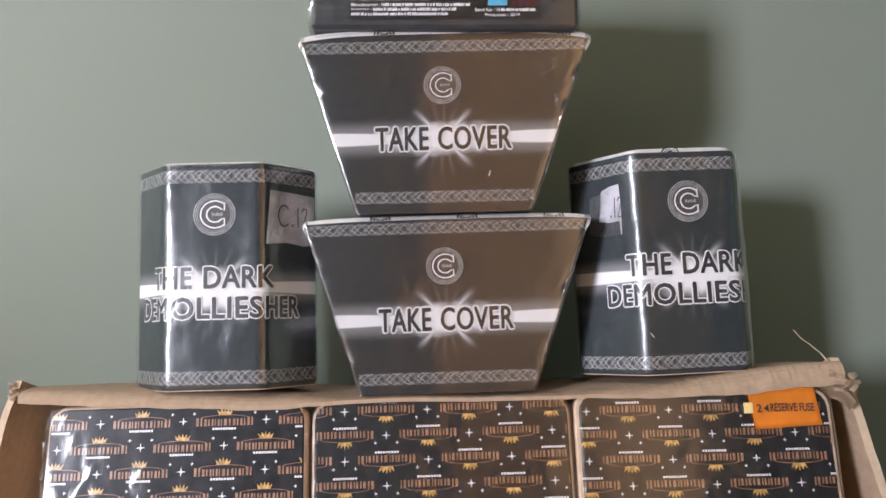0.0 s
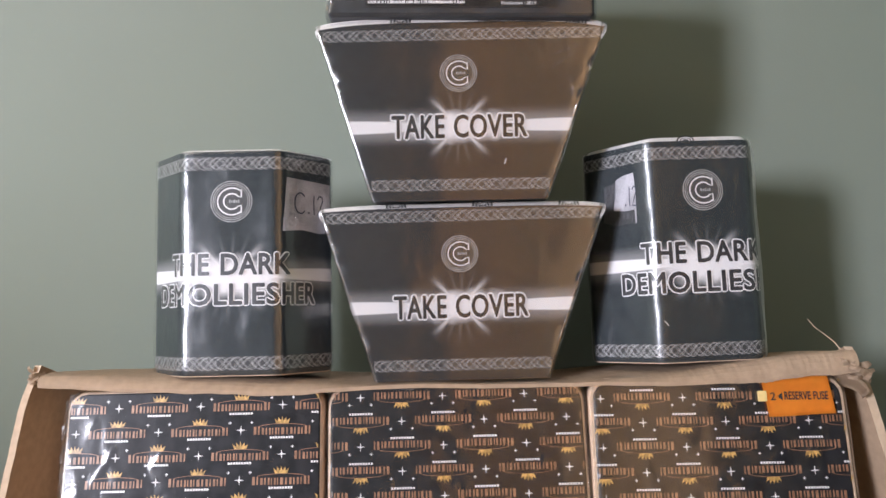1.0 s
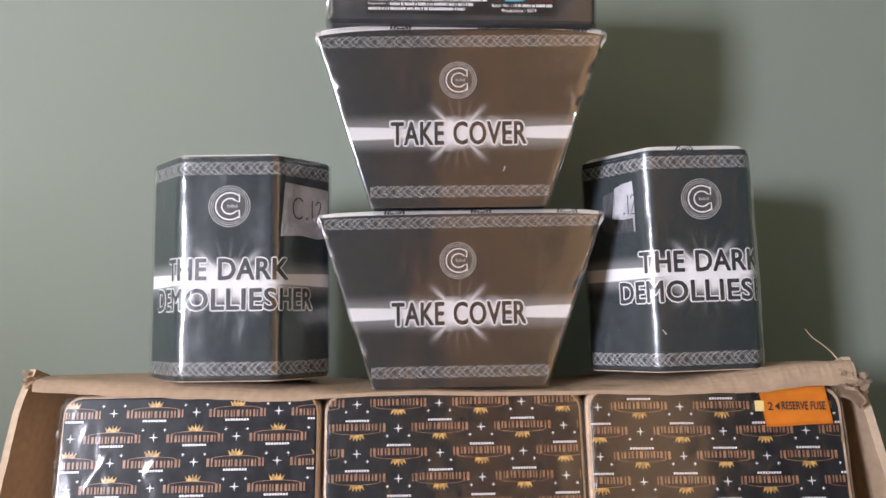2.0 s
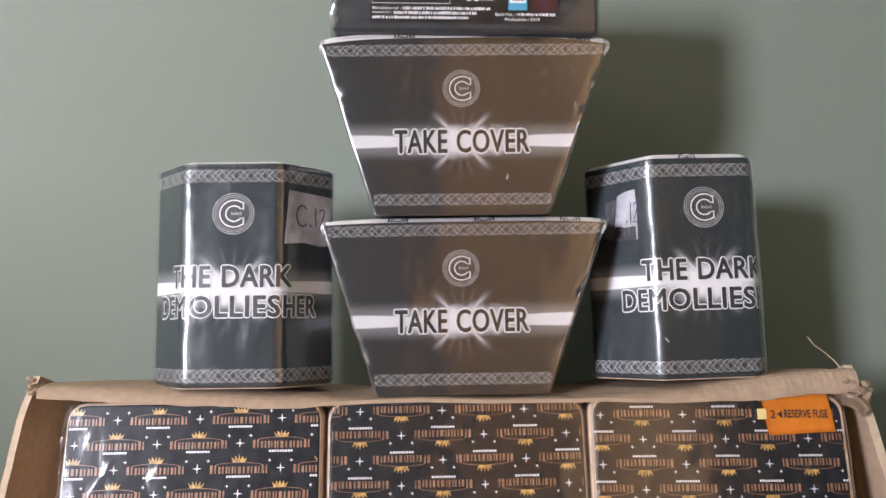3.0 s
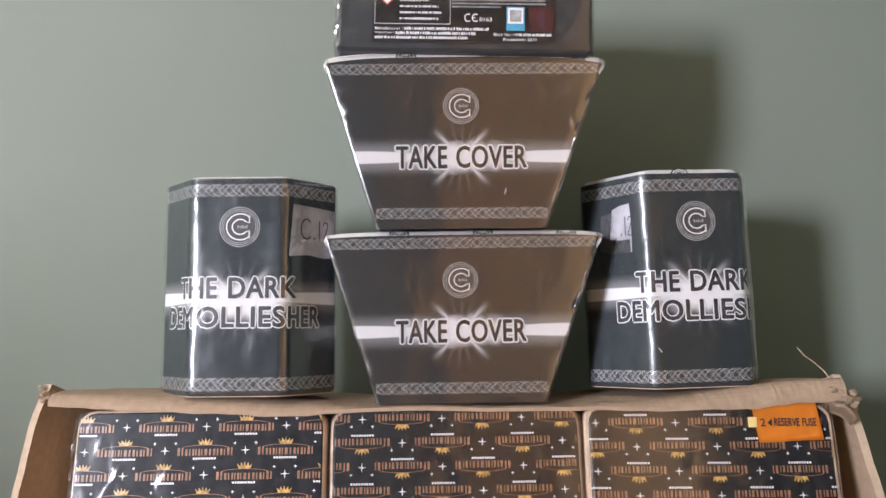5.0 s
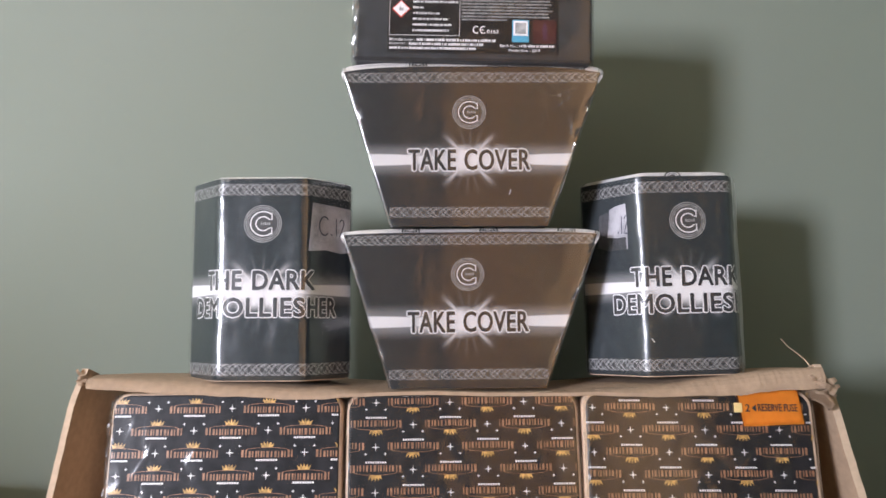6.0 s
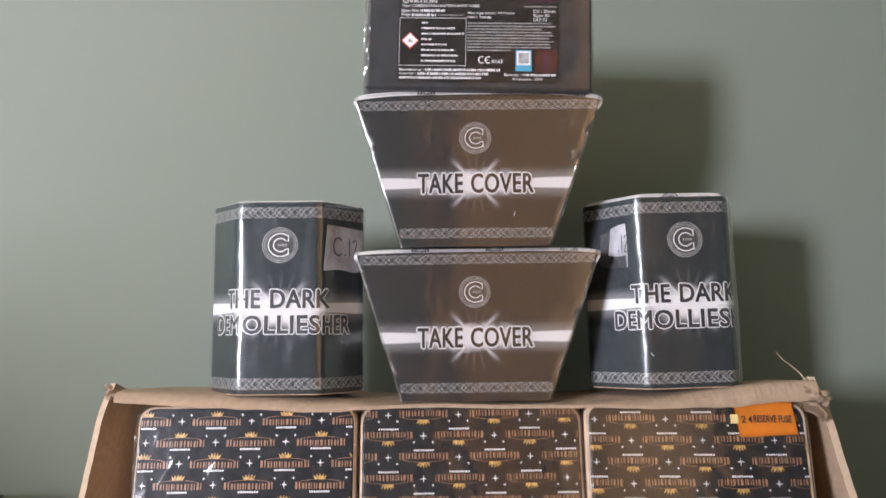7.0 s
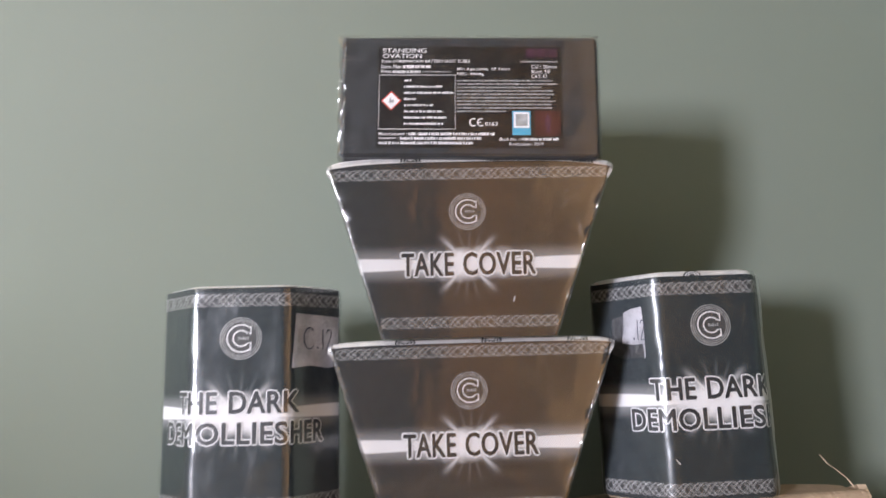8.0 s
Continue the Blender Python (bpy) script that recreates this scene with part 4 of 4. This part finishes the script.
def line(name, text, x, z, w, h, bold=0.006):
    on_label(name, lettering(text, w, h, bold, 1.0, "LEFT"), INK_WHITE, x, z)


line("words", "STANDING", -0.0800, 0.0992, 0.0395, 0.0042)
line("words", "OVATION", -0.0800, 0.0940, 0.0350, 0.0042)
line("words", "Type: COMBINATION BATTERY SHOT TUBES", -0.0812, 0.0886, 0.0800, 0.0035)
line("words", "Min Age Limit: 18 Years", -0.0129, 0.0813, 0.0475, 0.0035)
line("words", "NEC: 240.8g", -0.0129, 0.0766, 0.0240, 0.0033)
line("words", "Cal : 20mm", 0.0540, 0.0838, 0.0225, 0.0034)
line("words", "Shot: 50", 0.0540, 0.0792, 0.0165, 0.0034)
line("words", "CAT: F2", 0.0540, 0.0746, 0.0140, 0.0034)
rng = random.Random(5)


def bars(name, x, z, w, h, mat=INK_WHITE, gap=0.0006):
    """Unreadable small print: short uneven strokes in a row."""
    bm, px = bmesh.new(), x
    while px < x + w:
        run = min(rng.uniform(0.0005, 0.0013), x + w - px)
        up = h / 2 * rng.choice((1.0, 1.0, 0.6, 0.75))
        flat([rect(px, z - h / 2, px + run, z + up)], bm=bm)
        px += run + (0.0003 if rng.random() < 0.8 else gap * 1.8)
    tagged(on_label(name, bm, mat), kind="stuff")


line("words", "Item No:", -0.0812, 0.0838, 0.0180, 0.0034)
bars("unread_line", -0.0618, 0.0838, 0.0250, 0.0030)
line("words", "Reg:", -0.0812, 0.0791, 0.0090, 0.0034)
bars("unread_line", -0.0708, 0.0791, 0.0250, 0.0030)
bars("unread_line", -0.044, 0.0791, 0.026, 0.0013, INK_GREY, 0.0004)
frame_lines = bmesh.new()
ribbon([(-0.0828, 0.0252), (-0.0146, 0.0252), (-0.0146, 0.0758), (-0.0828, 0.0758)], 0.0006, 0.0, frame_lines, True)
on_label("panel_outline", frame_lines, INK_WHITE)
on_label("edge_outline", ribbon([(LX0 + 0.0006, LZ0 + 0.0006), (LX1 - 0.0006, LZ0 + 0.0006), (LX1 - 0.0006, LZ1 - 0.0006), (LX0 + 0.0006, LZ1 - 0.0006)], 0.0003, 0.0, None, True), INK_DISC)
for k, w in enumerate((0.006, 0.034, 0.044, 0.011, 0.026, 0.035, 0.038, 0.035)):
    bars("unread_line", -0.0603, 0.0707 - k * 0.0058, w, 0.0021)
for k in range(10):
    bars("unread_line", -0.0129, 0.0706 - k * 0.0032, (0.086, 0.090, 0.076, 0.086, 0.087, 0.084, 0.088, 0.084, 0.085, 0.044)[k], 0.0016, INK_GREY, 0.0004)
HZ = (-0.0718, 0.0515)
on_label("hazard_border", flat([[(0, -0.0092), (0.0092, 0), (0, 0.0092), (-0.0092, 0)]]), RED, *HZ)
on_label("hazard_diamond", flat([[(0, -0.0078), (0.0078, 0), (0, 0.0078), (-0.0078, 0)]]), INK_WHITE, *HZ, 0.001)
on_label("hazard_sign", flat([[(-0.002, -0.002), (0.002, -0.002), (0.0026, 0.001), (0.0004, 0.0004), (-0.0008, 0.0028), (-0.0016, 0.0006)]]), INK_GREY, *HZ, 0.0013)
mark = bmesh.new()
for cx in (-0.0028, 0.0040):
    ribbon([(cx + 0.0031 * math.cos(t), 0.0034 * math.sin(t)) for t in (1.0 + k * 0.36 for k in range(13))], 0.0011, 0.0, mark)
flat([rect(0.0012, -0.0005, 0.0040, 0.0005)], bm=mark)
on_label("conformity_mark", mark, INK_WHITE, 0.0045, 0.0315)
line("words", "0163", 0.0120, 0.0300, 0.0110, 0.0036, 0.012)
on_label("code_frame", flat([rect(-0.0082, -0.0112, 0.0082, 0.0112)]), BLUE, 0.0445, 0.0310)
on_label("code_panel", flat([rect(-0.0070, -0.0048, 0.0070, 0.0100)]), INK_WHITE, 0.0445, 0.0310, 0.001)
on_label("code_square", flat([rect(-0.0052, -0.003, 0.0052, 0.0080)]), INK_GREY, 0.0445, 0.0310, 0.0013)
on_label("maroon_panel", flat([rect(0.0563, 0.0190, 0.0791, 0.0420)]), MAROON)
on_label("maroon_shape", flat([[(0.0660, 0.0220), (0.0700, 0.0220), (0.0705, 0.0345), (0.0680, 0.0400), (0.0655, 0.0345)]]), PURPLE, lift=0.001)
on_label("maker_block", flat([rect(0.0495, 0.0925, 0.0580, 0.1010), rect(0.0592, 0.0925, 0.0680, 0.1010), rect(0.0692, 0.0925, 0.0774, 0.1010)]), PURPLE)
bars("unread_line", 0.0440, 0.0886, 0.034, 0.0014, INK_GREY, 0.0004)
line("words", "Manufacturer :", -0.0824, 0.0208, 0.0250, 0.0028)
bars("unread_line", -0.0560, 0.0208, 0.0765, 0.0028)
line("words", "Importer :", -0.0824, 0.0166, 0.0175, 0.0028)
bars("unread_line", -0.0635, 0.0166, 0.0720, 0.0028)
bars("unread_line", -0.0824, 0.0124, 0.084, 0.0026)
line("words", "Batch No. :", 0.0250, 0.0160, 0.0170, 0.0028)
bars("unread_line", 0.0435, 0.0160, 0.0335, 0.0026)
line("words", "Production : 2019", 0.0335, 0.0115, 0.0300, 0.0028)
top_bars = bmesh.new()
for x0 in (-0.078, 0.012):
    x = x0
    while x < x0 + 0.075:
        run = rng.uniform(0.003, 0.006)
        flat([rect(x, 0, x + run, 0.0022)], bm=top_bars)
        x += run + 0.0012
tagged(part("top_edge_print", shift(top_bars, 0, 0.0002, TOP_H - 0.0032), INK_DISC, crate), kind="stuff")
zc = [TOP_H * k / 60 for k in range(61)]
part("film", loft([crate_ring(z, -0.001) for z in zc] + [crate_ring(TOP_H + 0.001, 0.004)], 0.0008, 0.0009, 17.0, caps=False), WRAP_CRATE, crate, "clear shrink wrap", True)


part("film_fold", crinkle((-TOP_W / 2 + 0.0005, -0.0028, 0.002), (-TOP_W / 2, -0.0028, TOP_H), 0.0065, 0.0035, 31), WRAP_FOLD, crate, "crumpled fold of clear wrap")


# ---- the pale box beside the carton ----
tub = thing("storage_box", pose(-0.72, 0.08, 0.0), "pale green plastic box with a dark end beside the carton", "box")
part("body", box((-0.16, -0.07, 0.0), (0.139, 0.095, 0.372), 0.006), GREEN_PLASTIC, tub)
part("end_strip", box((0.1395, -0.068, 0.0), (0.154, 0.094, 0.371), 0.003), DARK_PLASTIC, tub, "dark green end strip")
